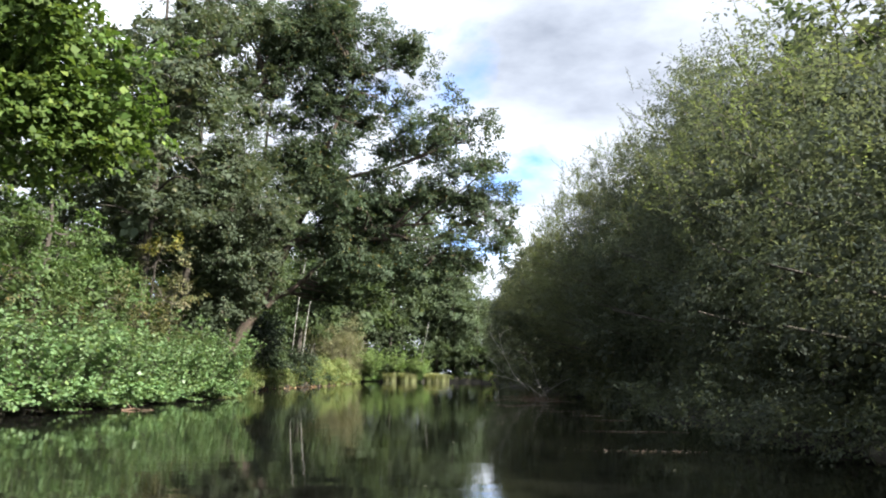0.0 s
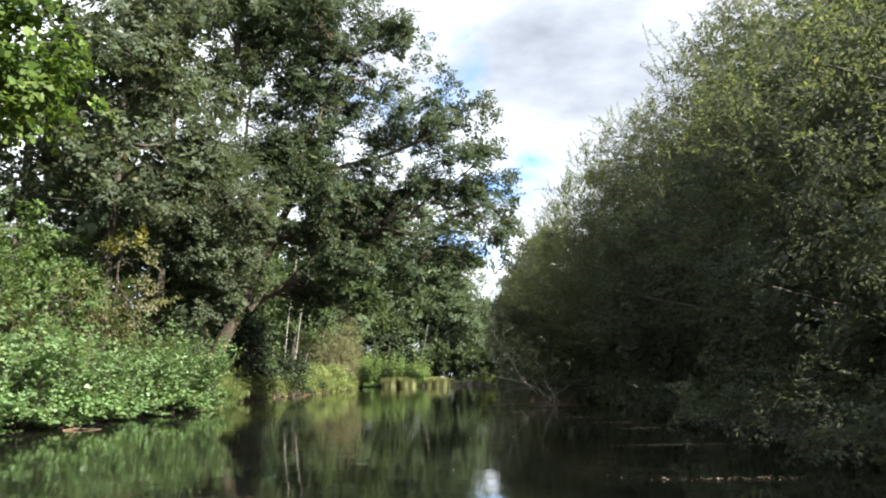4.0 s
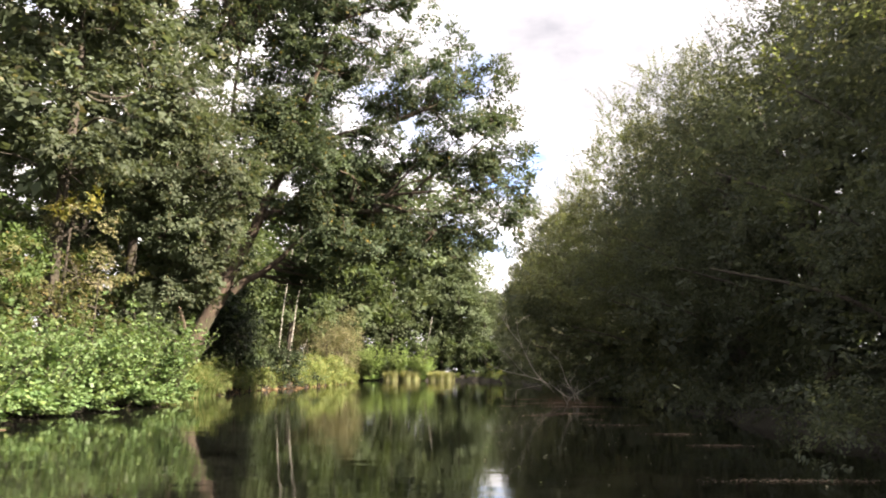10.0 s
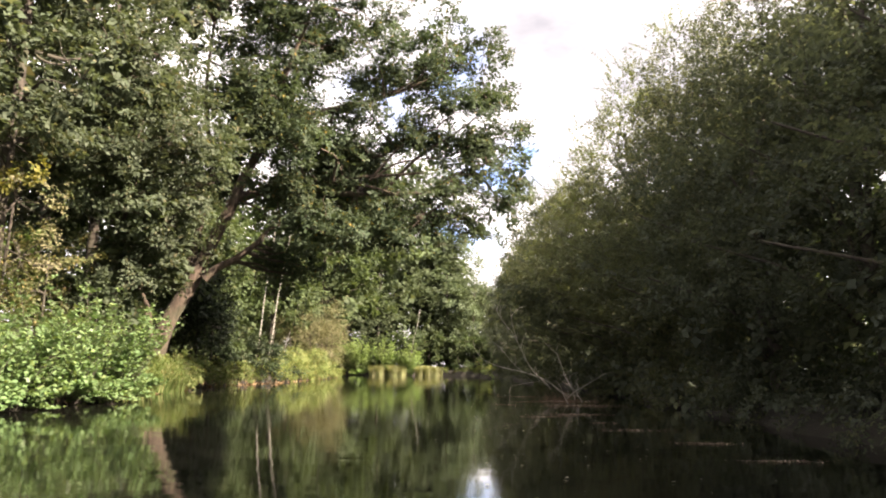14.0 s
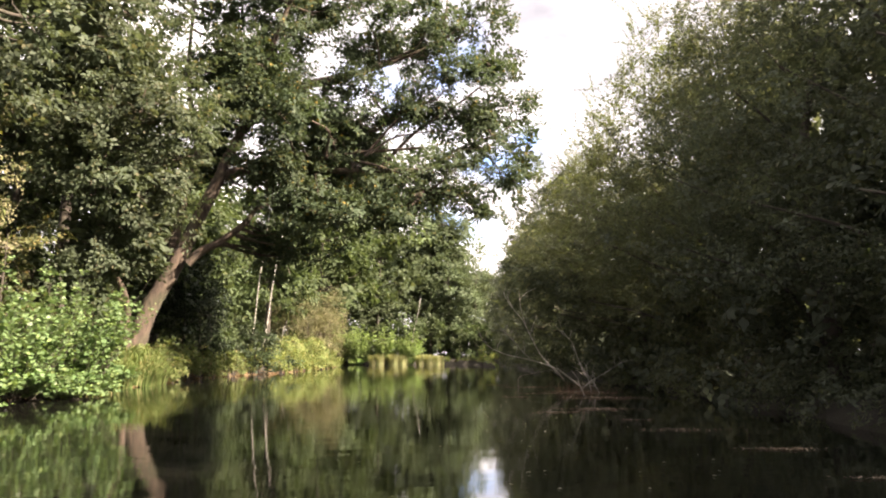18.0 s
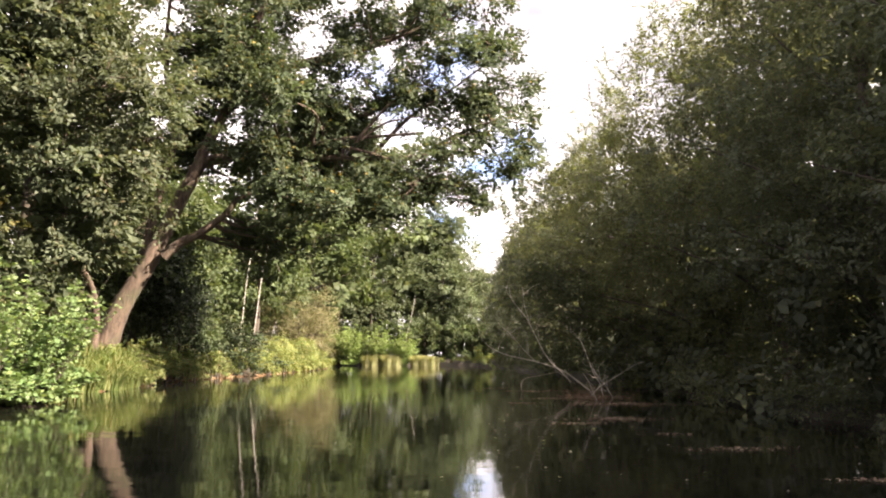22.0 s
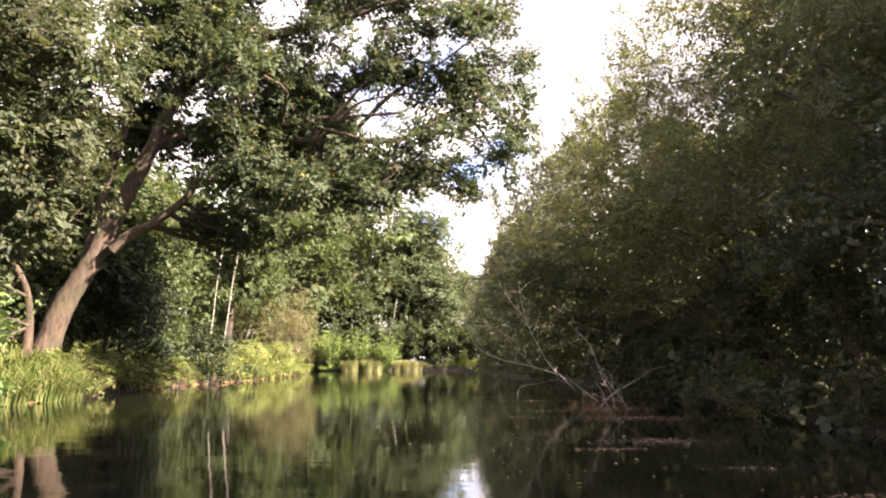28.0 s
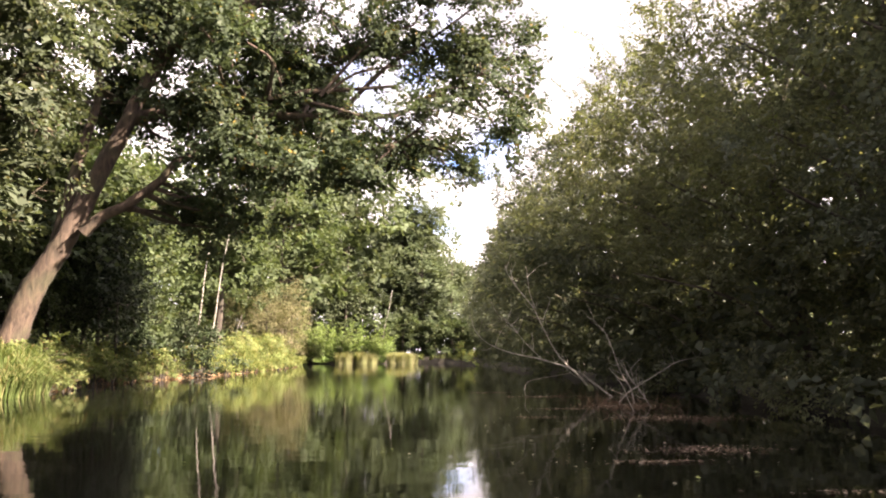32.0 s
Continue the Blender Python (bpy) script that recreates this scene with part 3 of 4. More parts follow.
oak_limbs += [([(-2.4, 45, 8.7), (-0.8, 45, 10.4), (0.8, 45, 11.5), (2.2, 45, 12.6)], 0.1, 0.03),
     ([(-10.7, 43.9, 4.1), (-10.5, 44.2, 6.0), (-10.2, 44.3, 7.6), (-9.9, 44.4, 9.4), (-10.6, 45, 13), (-10.4, 45, 17)], 0.24, 0.06),
     ([(-7.92, 44.2, 10.32), (-7.09, 44.2, 10.95), (-6.25, 44.2, 11.69), (-5.3, 44.2, 12.22), (-4.33, 44.2, 12.52), (-2.76, 44.2, 12.91), (-0.9, 44.6, 13.9)], 0.16, 0.05)]
oak_limbs += [([(-9.2, 44.2, 8.06), (-8.39, 44.2, 8.21), (-7.58, 44.2, 8.37)], 0.1, 0.04),
     ([(-5.94, 44.6, 8.98), (-4.63, 44.6, 9.15), (-3.51, 44.6, 9.37), (-1.99, 44.6, 9.47), (-0.47, 44.6, 9.61)], 0.12, 0.05),
     ([(-2.4, 44.6, 10.35), (-1.65, 44.6, 10.98), (-0.89, 44.6, 11.4), (-0.42, 44.6, 12.23)], 0.07, 0.03),
     ([(-2.9, 44.3, 9.14), (-1.72, 44.3, 10.55), (-0.86, 44.3, 11.24), (0.08, 44.3, 11.57)], 0.07, 0.025),
     ([(-2.69, 44.3, 9.25), (-1.85, 44.3, 9.87), (-0.87, 44.3, 10.12), (0.23, 44.3, 10.25)], 0.06, 0.02),
     ([(-0.6, 44.5, 8.48), (0.36, 44.5, 8.99), (1.11, 44.5, 9.49)], 0.06, 0.02),
     ([(-3.32, 44.3, 8.97), (-2.27, 44.3, 8.71), (-1.23, 44.3, 8.31), (-0.4, 44.3, 7.61)], 0.07, 0.02)]
oak = tree("oak_tree", "large old oak leaning over the water from the grassy bank", "tree",
     [(-12.1, 43.8, 0.25), (-11.85, 43.8, 1.4), (-11.35, 43.8, 2.8), (-10.62, 43.85, 4.1), (-10.1, 43.9, 5.2), (-9.5, 43.95, 6.6), (-8.85, 44, 8.0), (-8.57, 44.1, 8.88), (-7.92, 44.2, 10.32), (-7.62, 44.3, 11.49), (-7.26, 44.3, 12.84), (-6.95, 44.3, 13.69), (-5.4, 44.8, 18.5)],
     0.35, 0.08, oak_lobes,
     [dict(mat=LEAF_OAK, dens=6.4, per=16, twig=0.5, leaf=0.145, width=0.10, gap=-0.42, gap_size=2.0, lobed=True)], BARK,
     oak_limbs, seed=11, flare=0.1, twigs=4, core=2.1, core_size=1.45)
oak.location += Vector((-0.1, 0, 0.13))

# ---- left bank trees in front of the oak ----
grey_lobes = scatter_lobes(np.random.default_rng(21), (-9.8, 36.8, 8.6), (4.0, 3.2, 4.2), 44, (0.9, 1.5)) + scatter_lobes(np.random.default_rng(22), (-9.4, 37.0, 4.6), (2.0, 2.2, 0.9), 10, (0.6, 1.0))
grey_lobes = [(c, r) for c, r in grey_lobes if c[0] + r[0] < -7.3 + 0.75 * max(0.0, c[2] - 6.8)]
# low skirt and the sprays that hang before the oak's stem
for x, y, z, q in ((-10.8, 36.8, 3.1, 0.85), (-11.6, 37.6, 2.4, 0.9), (-11.2, 38.6, 2.2, 0.8), (-10.4, 37.2, 4.2, 0.95), (-11.4, 36.4, 4.4, 1.05), (-12.2, 36, 3.2, 1.0), (-10.2, 36.6, 3.8, 0.95), (-9.6, 36.2, 5.6, 0.95)):
    grey_lobes.append(((x, y, z), (q, q, q * 0.85)))
for x, z, q in ((-9.2, 4.4, 0.9), (-8.6, 5.4, 0.9), (-8.3, 6.4, 0.9), (-8.0, 4.9, 0.6), (-8.1, 6.0, 0.6), (-8.0, 7.3, 0.7), (-8.5, 4.9, 0.7), (-8.9, 5.0, 0.7), (-9.5, 4.0, 0.7), (-9.1, 4.4, 0.6)):
    grey_lobes.append(((x, 36.9, z), (q, q, q * 0.75)))
for x, z, q in [(-10.7, 5.3, 0.8), (-9.9, 5.8, 0.8), (-9.1, 4.9, 0.8), (-9.6, 4.1, 0.8), (-10.4, 3.7, 0.8), (-9.0, 6.3, 0.8), (-10.8, 7.0, 0.8), (-9.4, 3.2, 0.8)]:
    grey_lobes.append(((x, 38.6, z), (q, q * 0.8, q * 0.7)))
# the oak's stem stands clear below the sprays
grey_lobes = [(c, r) for c, r in grey_lobes if c[2] > 6.8 or c[0] + r[0] < -9.1 + 0.55 * (c[2] - 3)]
tree("grey_willow", "tall grey-green willow hanging over the bank bushes", "tree",
     [(-11.19, 41.0, 0.35), (-11.22, 41.0, 2.97), (-11.5, 39.2, 5), (-11.2, 38, 8), (-10.6, 37.5, 11.5)], 0.13, 0.05, grey_lobes,
     [dict(mat=LEAF_GREY, dens=5.4, per=18, twig=0.5, leaf=0.14, width=0.075, gap=-0.32, gap_size=1.7)], BARK, seed=21, core=1.8)
for k, (x, y, h, w) in enumerate(((-12.4, 32.5, 19, 3.8), (-13.4, 41, 24, 4.8), (-18.5, 37, 17, 4.2), (-17.5, 28, 14, 3.8), (-18, 45.5, 15, 3.6))):
    tall_lobes = scatter_lobes(np.random.default_rng(240 + k), (x, y, h * 0.62), (w, w, h * 0.36), int(h * 1.7), (1.2, 1.9))
    tree("alder_tree", "tall alder with a thin crown against the sky", "tree",
         [(x - 0.4, y, 0.5), (x - 0.2, y, h * 0.3), (x + 0.1, y, h * 0.6), (x, y, h * 0.93)], 0.22, 0.05, tall_lobes,
         [dict(mat=LEAF_GREY, dens=2.7 if k < 2 else 1.7, per=13, twig=0.55, leaf=0.19, width=0.13, gap=-0.42, gap_size=2.0)], BARK_DARK, seed=240 + k, core=0.8 if k < 2 else 0.4, group="tall alders behind the bank")
for k, (x, y, h) in enumerate(((-12.6, 24.5, 7.4), (-14.4, 29.3, 7.2), (-14.2, 33.4, 6.0), (-12.7, 19, 7.0))):
    hedge_lobes = scatter_lobes(np.random.default_rng(260 + k), (x, y, h * 0.5), (2.0, 2.8, h * 0.46), 24, (0.8, 1.3))
    tree("hawthorn_tree", "dense hawthorn behind the sapling bushes", "tree",
         [(x - 0.6, y, 0.5), (x - 0.5, y + 0.2, h * 0.3), (x, y, h * 0.7), (x, y, h * 0.9)], 0.13, 0.04, hedge_lobes,
         [dict(mat=LEAF_HEDGE, dens=3.4, per=16, twig=0.42, leaf=0.12, width=0.08, gap=-0.35, gap_size=1.5)], BARK_DARK, seed=260 + k, core=1.2, core_size=1.7, group="hawthorns behind the saplings")
maple_lobes = scatter_lobes(np.random.default_rng(28), (-9.8, 15.4, 7.6), (3.0, 2.4, 3.3), 32, (0.8, 1.3)) + [((-6.7, 16.4, 8.0), (0.8, 0.9, 0.6)), ((-7.1, 16.2, 6.4), (0.8, 0.9, 0.6))]
tree("maple_tree", "bright yellow-green maple reaching out over the water", "tree",
     [(-13, 13.5, 0.6), (-12.8, 13.8, 3), (-12.2, 14.4, 6), (-11.2, 15, 9)], 0.2, 0.05, maple_lobes,
     [dict(mat=LEAF_MAPLE, dens=6.5, per=15, twig=0.5, leaf=0.145, width=0.135, gap=-0.6, gap_size=1.4, lobed=True)], BARK_DARK, seed=28, core=1.6, core_size=1.25)
brown_lobes = [((-11.8, 31.9, 5.6), (1.15, 1.0, 1.5)), ((-11.4, 31.6, 4.0), (1.15, 1.0, 1.2)), ((-12.1, 32.0, 7.3), (1.0, 0.9, 1.2))]
tree("elder_bush", "half-withered elder with brown twigs and yellow leaves", "shrub",
     [(-12.4, 32.2, 0.6), (-12.1, 32, 3), (-11.9, 32, 6)], 0.08, 0.03, brown_lobes,
     [dict(mat=LEAF_BROWN, dens=5, per=16, twig=0.4, leaf=0.09, width=0.05, gap=-0.3), dict(mat=LEAF_YELLOW, name="yellow_spray", lobes=[((-11.1, 31.3, 5.9), (0.85, 0.7, 0.5)), ((-11.7, 31.3, 5.2), (0.6, 0.6, 0.4))], dens=6, per=14, twig=0.35, leaf=0.12, width=0.08)], BARK_DARK, seed=31, twigs=12)

for k, (x, y, h, r) in enumerate(((-12.0, 34.2, 5.2, 1.5), (-12.3, 31.6, 4.6, 1.6), (-12.5, 28.6, 4.9, 1.7), (-12.6, 25.4, 4.6, 1.6), (-12.7, 22.0, 4.4, 1.6))):
    scrub_lobes = scatter_lobes(np.random.default_rng(290 + k), (x, y, h * 0.55), (r * 0.8, r * 1.1, h * 0.42), 13, (0.6, 0.95))
    tree("olive_scrub", "olive-brown turning scrub behind the sapling bushes", "shrub", [(x, y, 0.4), (x, y, h * 0.4), (x + 0.1, y, h * 0.85)], 0.06, 0.02, scrub_lobes,
         [dict(mat=LEAF_OLIVE, dens=4.2, per=14, twig=0.4, leaf=0.11, width=0.065, gap=-0.4, gap_size=1.3)], BARK_DARK, seed=290 + k, twigs=2, group="olive scrub on the bank")

# ---- sapling bushes along the left water's edge ----
BUSHES = [(-12.0, 13.5, 2.5, 1.5), (-11.0, 16.5, 2.4, 1.5), (-10.6, 19.2, 2.6, 1.4), (-10.5, 21.6, 2.75, 1.35), (-10.4, 24.0, 2.5, 1.3), (-10.3, 26.5, 2.4, 1.3), (-10.4, 28.8, 2.3, 1.25), (-10.2, 31.2, 2.6, 1.3), (-9.85, 33.5, 3.0, 1.3), (-10.5, 35.2, 2.1, 1.0)]


def alder_bush(x, y, h, r, seed, n=58, leaf=0.14, name="alder_bush", label="bright green young alder bush overhanging the water's edge", group="sapling bushes on the bank", mat=None, face=0.0, start=0.3, dome=0.22):
    """Upright leafy shoots from one stool, the lowest hanging out over the water."""
    g = np.random.default_rng(seed)
    z0 = max(0.12, gz(x - 0.2, y)) - 0.08
    mat = mat or LEAF_ALDER
    top = tagged(new(name), label, "bush", group)
    top.location = (x, y, z0)
    a, d = g.uniform(0, 6.28, n), np.sqrt(g.random(n))
    out = np.stack([np.cos(a), np.sin(a), np.zeros(n)], 1)
    base = out * (d * r * 0.62)[:, None]
    way = unit(np.array([0.06, 0, 1.0]) + out * (0.12 + 0.42 * d)[:, None] + 0.1 * g.normal(size=(n, 3)))
    length = h * g.uniform(0.8, 1.12, n) * (1.12 - dome * d)
    length[:12] *= g.uniform(1.05, 1.4, 12)
    low = 34
    b = g.uniform(-1.3, 1.3, low)
    turn = np.array(Matrix.Rotation(face, 3, "Z"))
    base = np.concatenate([base, np.stack([g.uniform(0.0, 0.5, low) * r, g.uniform(-0.9, 0.9, low) * r, g.uniform(0.0, 0.4, low)], 1) @ turn.T])
    way = np.concatenate([way, unit(np.stack([np.cos(b), np.sin(b) * 0.8, g.uniform(-0.1, 0.55, low)], 1)) @ turn.T])
    length = np.concatenate([length, r * g.uniform(0.6, 0.95, low)])
    n += low
    per = 6
    u = g.uniform(0.22, 0.92, (n, per))
    c = g.uniform(0, 6.28, (n, per))
    twig_at = (base[:, None] + way[:, None] * (u * length[:, None])[..., None]).reshape(-1, 3)
    twig_way = unit(np.stack([np.cos(c), np.sin(c), g.uniform(0.15, 0.9, (n, per))], -1) + way[:, None] * 0.3).reshape(-1, 3)
    twig_length = (g.uniform(0.28, 0.52, (n, per)) * (1.15 - 0.55 * u)).ravel()
    part("stem", stems_mesh("stem", base, way, length, np.full(n, 0.011), BARK_DARK), top, "", "stuff")
    part("twig", stems_mesh("twig", twig_at, twig_way, twig_length, np.full(len(twig_at), 0.004), BARK_DARK), top, "", "stuff")
    part("leafy_shoot", shoot_leaves("leafy_shoot", g, base, way, length, 14, leaf, leaf * 0.84, mat, start=start, tilt=0.55), top, "", "stuff")
    part("side_shoot", shoot_leaves("side_shoot", g, twig_at, twig_way, twig_length, 6, leaf, leaf * 0.84, mat, start=0.1, tilt=0.55), top, "", "stuff")


for k, (x, y, h, r) in enumerate(BUSHES):
    alder_bush(x, y, h, r, 100 + k)

# ---- right bank: sallows leaning over the water ----
RIGHT = [(7.6, -4, 8.25, 0.6), (7.8, 1.5, 6.75, 0.6), (7.9, 6.5, 5.05, 0.6), (7.6, 11, 5.95, 0.62), (7.5, 15, 7.45, 0.52), (7.6, 19.3, 9.45, 0.72), (7.8, 23.5, 11.2, 0.6), (7.6, 27.5, 9.9, 0.5), (7.4, 31, 10.35, 0.44), (7.6, 35, 9.05, 0.44), (7.8, 39.5, 9.05, 0.42), (7.8, 44, 9.25, 0.38), (8.0, 49, 9.45, 0.38), (8.2, 54.5, 9.25, 0.36), (8.5, 60, 10.2, 0.27), (8.6, 66, 10.2, 0.27), (8.6, 73, 10.0, 0.27), (8.4, 80, 10.0, 0.27), (8.6, 87, 8.6, 0.27), (9.2, 94, 7.2, 0.27), (10.5, 101, 6.4, 0.27)]


def hollow(y):
    """How far the low twigs stand back under the overhang."""
    return float(np.interp(y, [4, 8, 14, 19, 26, 34, 55, 70, 100], [0.8, 0.9, 1.2, 1.6, 2.4, 3.0, 3.2, 2.4, 1.0]))


def face_x(y):
    """How far out over the water the sallows reach."""
    return float(np.interp(y, [50, 60, 72, 84, 101], [3.25, 3.2, 3.8, 4.5, 5.6]))


def pocket(y, z):
    """The dark recess between the near sallow and the next."""
    return 1.5 * math.exp(-((y - 20.3) / 2.3) ** 2) * min(1.0, max(0.0, (8.2 - z) / 1.5))


def sallow(k, x, y, h, slope):
    """A sallow: boughs that reach out over the water, each a clump with dark hollows between, and upright shoots along the crest."""
    g = np.random.default_rng(200 + k)
    big = 0.9 if 4 < y < 29 else 1.05 if 4 < y < 41 else 1.8
    thick = 17 < y < 28
    # the lightened leaf colour paints daylight on this stretch of the flank
    mat = LEAF_SALLOW_LIT if 29 < y < 43 else LEAF_SALLOW
    lobes, tips = [], []
    n = 8 if y < 4 else int(16 * h / 8.6)
    for j in range(n):
        f = (j + 0.7 * g.random()) / n
        z = 1.0 + f * (h - 1.5)
        q = g.uniform(0.52, 0.74) + 0.08 * f
        side = y + 4.6 * ((j * 0.618) % 1.0 - 0.5) + g.uniform(-0.5, 0.5)
        front = face_x(y) + slope * max(0.0, z + 0.4 - 4.75) + g.uniform(-0.3, 0.45) + hollow(y) * min(1.0, max(0.0, ((4.2 if y > 30 else 3.7) - z) / 1.9)) + pocket(side, z) - (0.35 if 29 < y < 50 and z > 3.4 else 0.0)
        tip = np.array([front + q, side, z])
        back = unit(np.array([1.0, g.uniform(-0.5, 0.5), g.uniform(-0.75, -0.3) + 0.25 * f]))
        lobes += [(tip, (q * 1.15, q * 1.1, q * 0.8)), (tip + back * 0.85, (q * 1.5, q * 1.55, q * 1.15)), (tip + back * 1.9, (q * 1.8, q * 1.9, q * 1.5))]
        for _ in range(2):
            e = tip + np.array([g.uniform(-0.15, 0.5), g.uniform(-0.8, 0.8), g.uniform(-0.1, 0.5)])
            lobes.append((e, (q * 0.6, q * 0.6, q * 0.5)))
        tips += [tip + g.normal(size=3) * np.array([0.4, 0.5, 0.2]) * (q + 0.2) for _ in range(int((3 if f < 0.4 and y > 16 else 1 if f < 0.4 else 6 if f < 0.65 else 16 if 28 < y < 60 else 11) * (1.0 if big < 1.5 else 0.6)))]
    lobes += [((g.uniform(3.7 if y < 16 else 4.0, 5.6) + face_x(y) - 3.25 + (0.85 if y > 18 else 0.5) * hollow(y), y + g.uniform(-2.3, 2.3), g.uniform(0.12, 0.7)), (0.8, 0.8, 0.42)) for _ in range(22 if y < 16 else 16)]
    inside, deep = [], []
    for j in range(30):
        z = 0.3 + (j + g.random()) / 30 * (h - (0.8 if 17 < y < 37 else 1.3 if y < 30 else 2.6))
        front = face_x(y) + slope * max(0.0, z - 4.75)
        inside.append(((front + pocket(y, z) + 0.7 * hollow(y) * min(1.0, max(0.0, ((4.2 if y > 30 else 3.7) - z) / 1.9)) + g.uniform(1.8, 3.5), y + g.uniform(-2.4, 2.4), z), (1.2, 1.3, 1.0)))
        if z < (0.5 if y < 14 else 1.0 if y < 38 else 0.85) * h:
            deep.append(((front + g.uniform(4.0, 5.4), y + g.uniform(-2.4, 2.4), z), (1.2, 1.5, 1.1)))
    limbs = []
    for j in range(4):
        z = h * (0.3 + 0.16 * j)
        e = (face_x(y) + slope * max(0.0, z - 4.4) + 1.2, y + g.uniform(-1.8, 1.8), z)
        limbs.append(([(x - 0.2, y + 0.1, z * 0.45), ((x + e[0]) / 2 + 0.3, (y + e[1]) / 2, z * 0.8), e], 0.06, 0.015))
    top = tree("sallow_tree", "dense grey-green sallow with leaves painted lighter for daylight, leaning over the water" if mat is LEAF_SALLOW_LIT else "dense dark sallow leaning over the shaded water", "tree",
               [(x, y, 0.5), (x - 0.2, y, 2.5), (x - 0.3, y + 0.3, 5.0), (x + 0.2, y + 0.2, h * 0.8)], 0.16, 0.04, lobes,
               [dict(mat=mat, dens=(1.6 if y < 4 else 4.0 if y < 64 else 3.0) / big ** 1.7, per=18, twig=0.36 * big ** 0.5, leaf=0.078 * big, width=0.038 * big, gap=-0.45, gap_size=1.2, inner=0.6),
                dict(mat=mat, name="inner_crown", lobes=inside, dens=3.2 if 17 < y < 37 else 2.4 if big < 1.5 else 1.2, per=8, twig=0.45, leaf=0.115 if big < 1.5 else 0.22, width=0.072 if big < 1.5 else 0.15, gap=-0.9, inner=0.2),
                dict(mat=LEAF_SALLOW, name="deep_crown", lobes=deep, dens=2.2 if y < 45 else 0.9, per=8, twig=0.5, leaf=0.24, width=0.18, gap=-1.5, inner=0.2)],
               BARK_DARK, limbs, seed=200 + k, twigs=0, group="sallows on the shaded bank", auto=False)
    base = np.array(tips) - np.array(top.location)
    n = len(base)
    way = unit(np.array([-0.25, 0, 0.9]) + 0.42 * g.normal(size=(n, 3)))
    length = g.uniform(0.45, 1.0, n)
    part("shoot_stem", stems_mesh("shoot_stem", base, way, length, np.full(n, 0.006), BARK_DARK), top, "", "stuff")
    # sunlit leaf colour on the shoots, the darker one on the shaded trees
    part("leafy_shoot", shoot_leaves("leafy_shoot", g, base, way, length, 24 if big < 1.5 else 12, 0.080 * big, 0.036 * big, LEAF_SALLOW if thick else LEAF_YOUNG_LIT, 0.12, 0.1), top, "", "stuff")


for k, (x, y, h, slope) in enumerate(RIGHT):
    sallow(k, x, y, h, slope)

# ---- woodland behind the banks and at the far end ----
def placed(kinds, spots):
    """Copies of a few trees, turned and scaled."""
    g = np.random.default_rng(5)
    for k, (x, y, h) in enumerate(spots):
        m = Matrix.LocRotScale((x, y, gz(x, y) - 0.1), Euler((0, 0, g.uniform(0, 6.28))), (h / 10,) * 3)
        if k < len(kinds):
            kinds[k].matrix_basis = m
        else:
            kind = kinds[k % len(kinds)]
            copy_thing(kind, m @ Matrix.Scale(1 / kind.scale.x, 4))


def wood_kinds(mat, seed, n, low=0.52, leaf=0.22, dens=1.7):
    out = []
    for k in range(n):
        g = np.random.default_rng(seed + k)
        lobes = scatter_lobes(g, (0, 0, 10 * low), (3.0, 3.0, 4.6), 20, (1.2, 1.9))
        out.append(tree("woodland_tree", "leafy woodland tree standing back from the bank", "tree", [(0, 0, 0), (0.2, 0, 3), (0, 0.1, 8.5)], 0.16, 0.05, lobes,
                        [dict(mat=mat, dens=dens, per=9, twig=0.65, leaf=leaf, width=leaf * 0.7, gap=-0.5, gap_size=2.2)], BARK_DARK, seed=seed + k, twigs=1, group="woodland behind the bank", core=0.45, core_size=1.7))
    return out


# spots at x 12 to 20 are unseen trees, added to shade the right bank
placed(wood_kinds(LEAF_WOOD, 300, 4), [(-20, 14, 10), (-19, 22, 10), (-22, 31, 10.5), (-22, 40, 11), (-19, 49, 14), (-16, 52, 14.5), (-18, 57, 14), (-15, 49.5, 7), (-14.5, 55, 6.5), (19.5, 15, 15), (20, 19.5, 16), (12, 18, 11.2), (12, 20.5, 12), (12.2, 23, 12), (12, 25.2, 10), (-15.6, 56, 13.5), (-18, 62, 14), (-19, 69, 15), (-19.5, 77, 17), (-15.5, 83, 18), (-12.5, 98, 20), (-17, 92, 14), (-20, 99, 16)])
placed(wood_kinds(LEAF_FAR, 330, 3, leaf=0.18, dens=2.6), [(-17.4, 110, 21.8), (-24.6, 114, 22), (-11.6, 113, 26), (-6.7, 117, 33), (-3.6, 123, 25), (7.0, 117, 13.2), (12.5, 114, 11), (17.4, 111, 11.6), (-30, 105, 18), (-14.5, 123, 30), (-7.2, 110, 15), (1.5, 112, 14.5), (5.0, 112, 12.5), (3.0, 119, 16.5)])
tree("far_poplar", "tall grey-green tree at the far end of the water", "tree", [(-0.9, 115, 0.6), (-0.7, 115, 7), (-1.0, 115, 13), (-0.7, 115, 19)], 0.28, 0.06,
     scatter_lobes(np.random.default_rng(351), (0.0, 115, 12.0), (4.7, 2.9, 8.7), 54, (1.3, 2.1)),
     [dict(mat=LEAF_FAR, dens=3.4, per=10, twig=0.7, leaf=0.25, width=0.17, gap=-0.5, gap_size=2.4)], BARK_DARK, seed=351, twigs=1, core=0.5, core_size=1.6)
far_lobes = [((x, 140 + 4 * math.sin(x), z), (5, 3, 3)) for x in range(-60, 50, 6) for z in (2, 5.5)] + [((-36, y, z), (3, 5, 3)) for y in range(0, 140, 7) for z in (2, 5.5)] + [((24, y, z), (3, 5, 3)) for y in range(0, 140, 7) for z in (2, 5.5)]
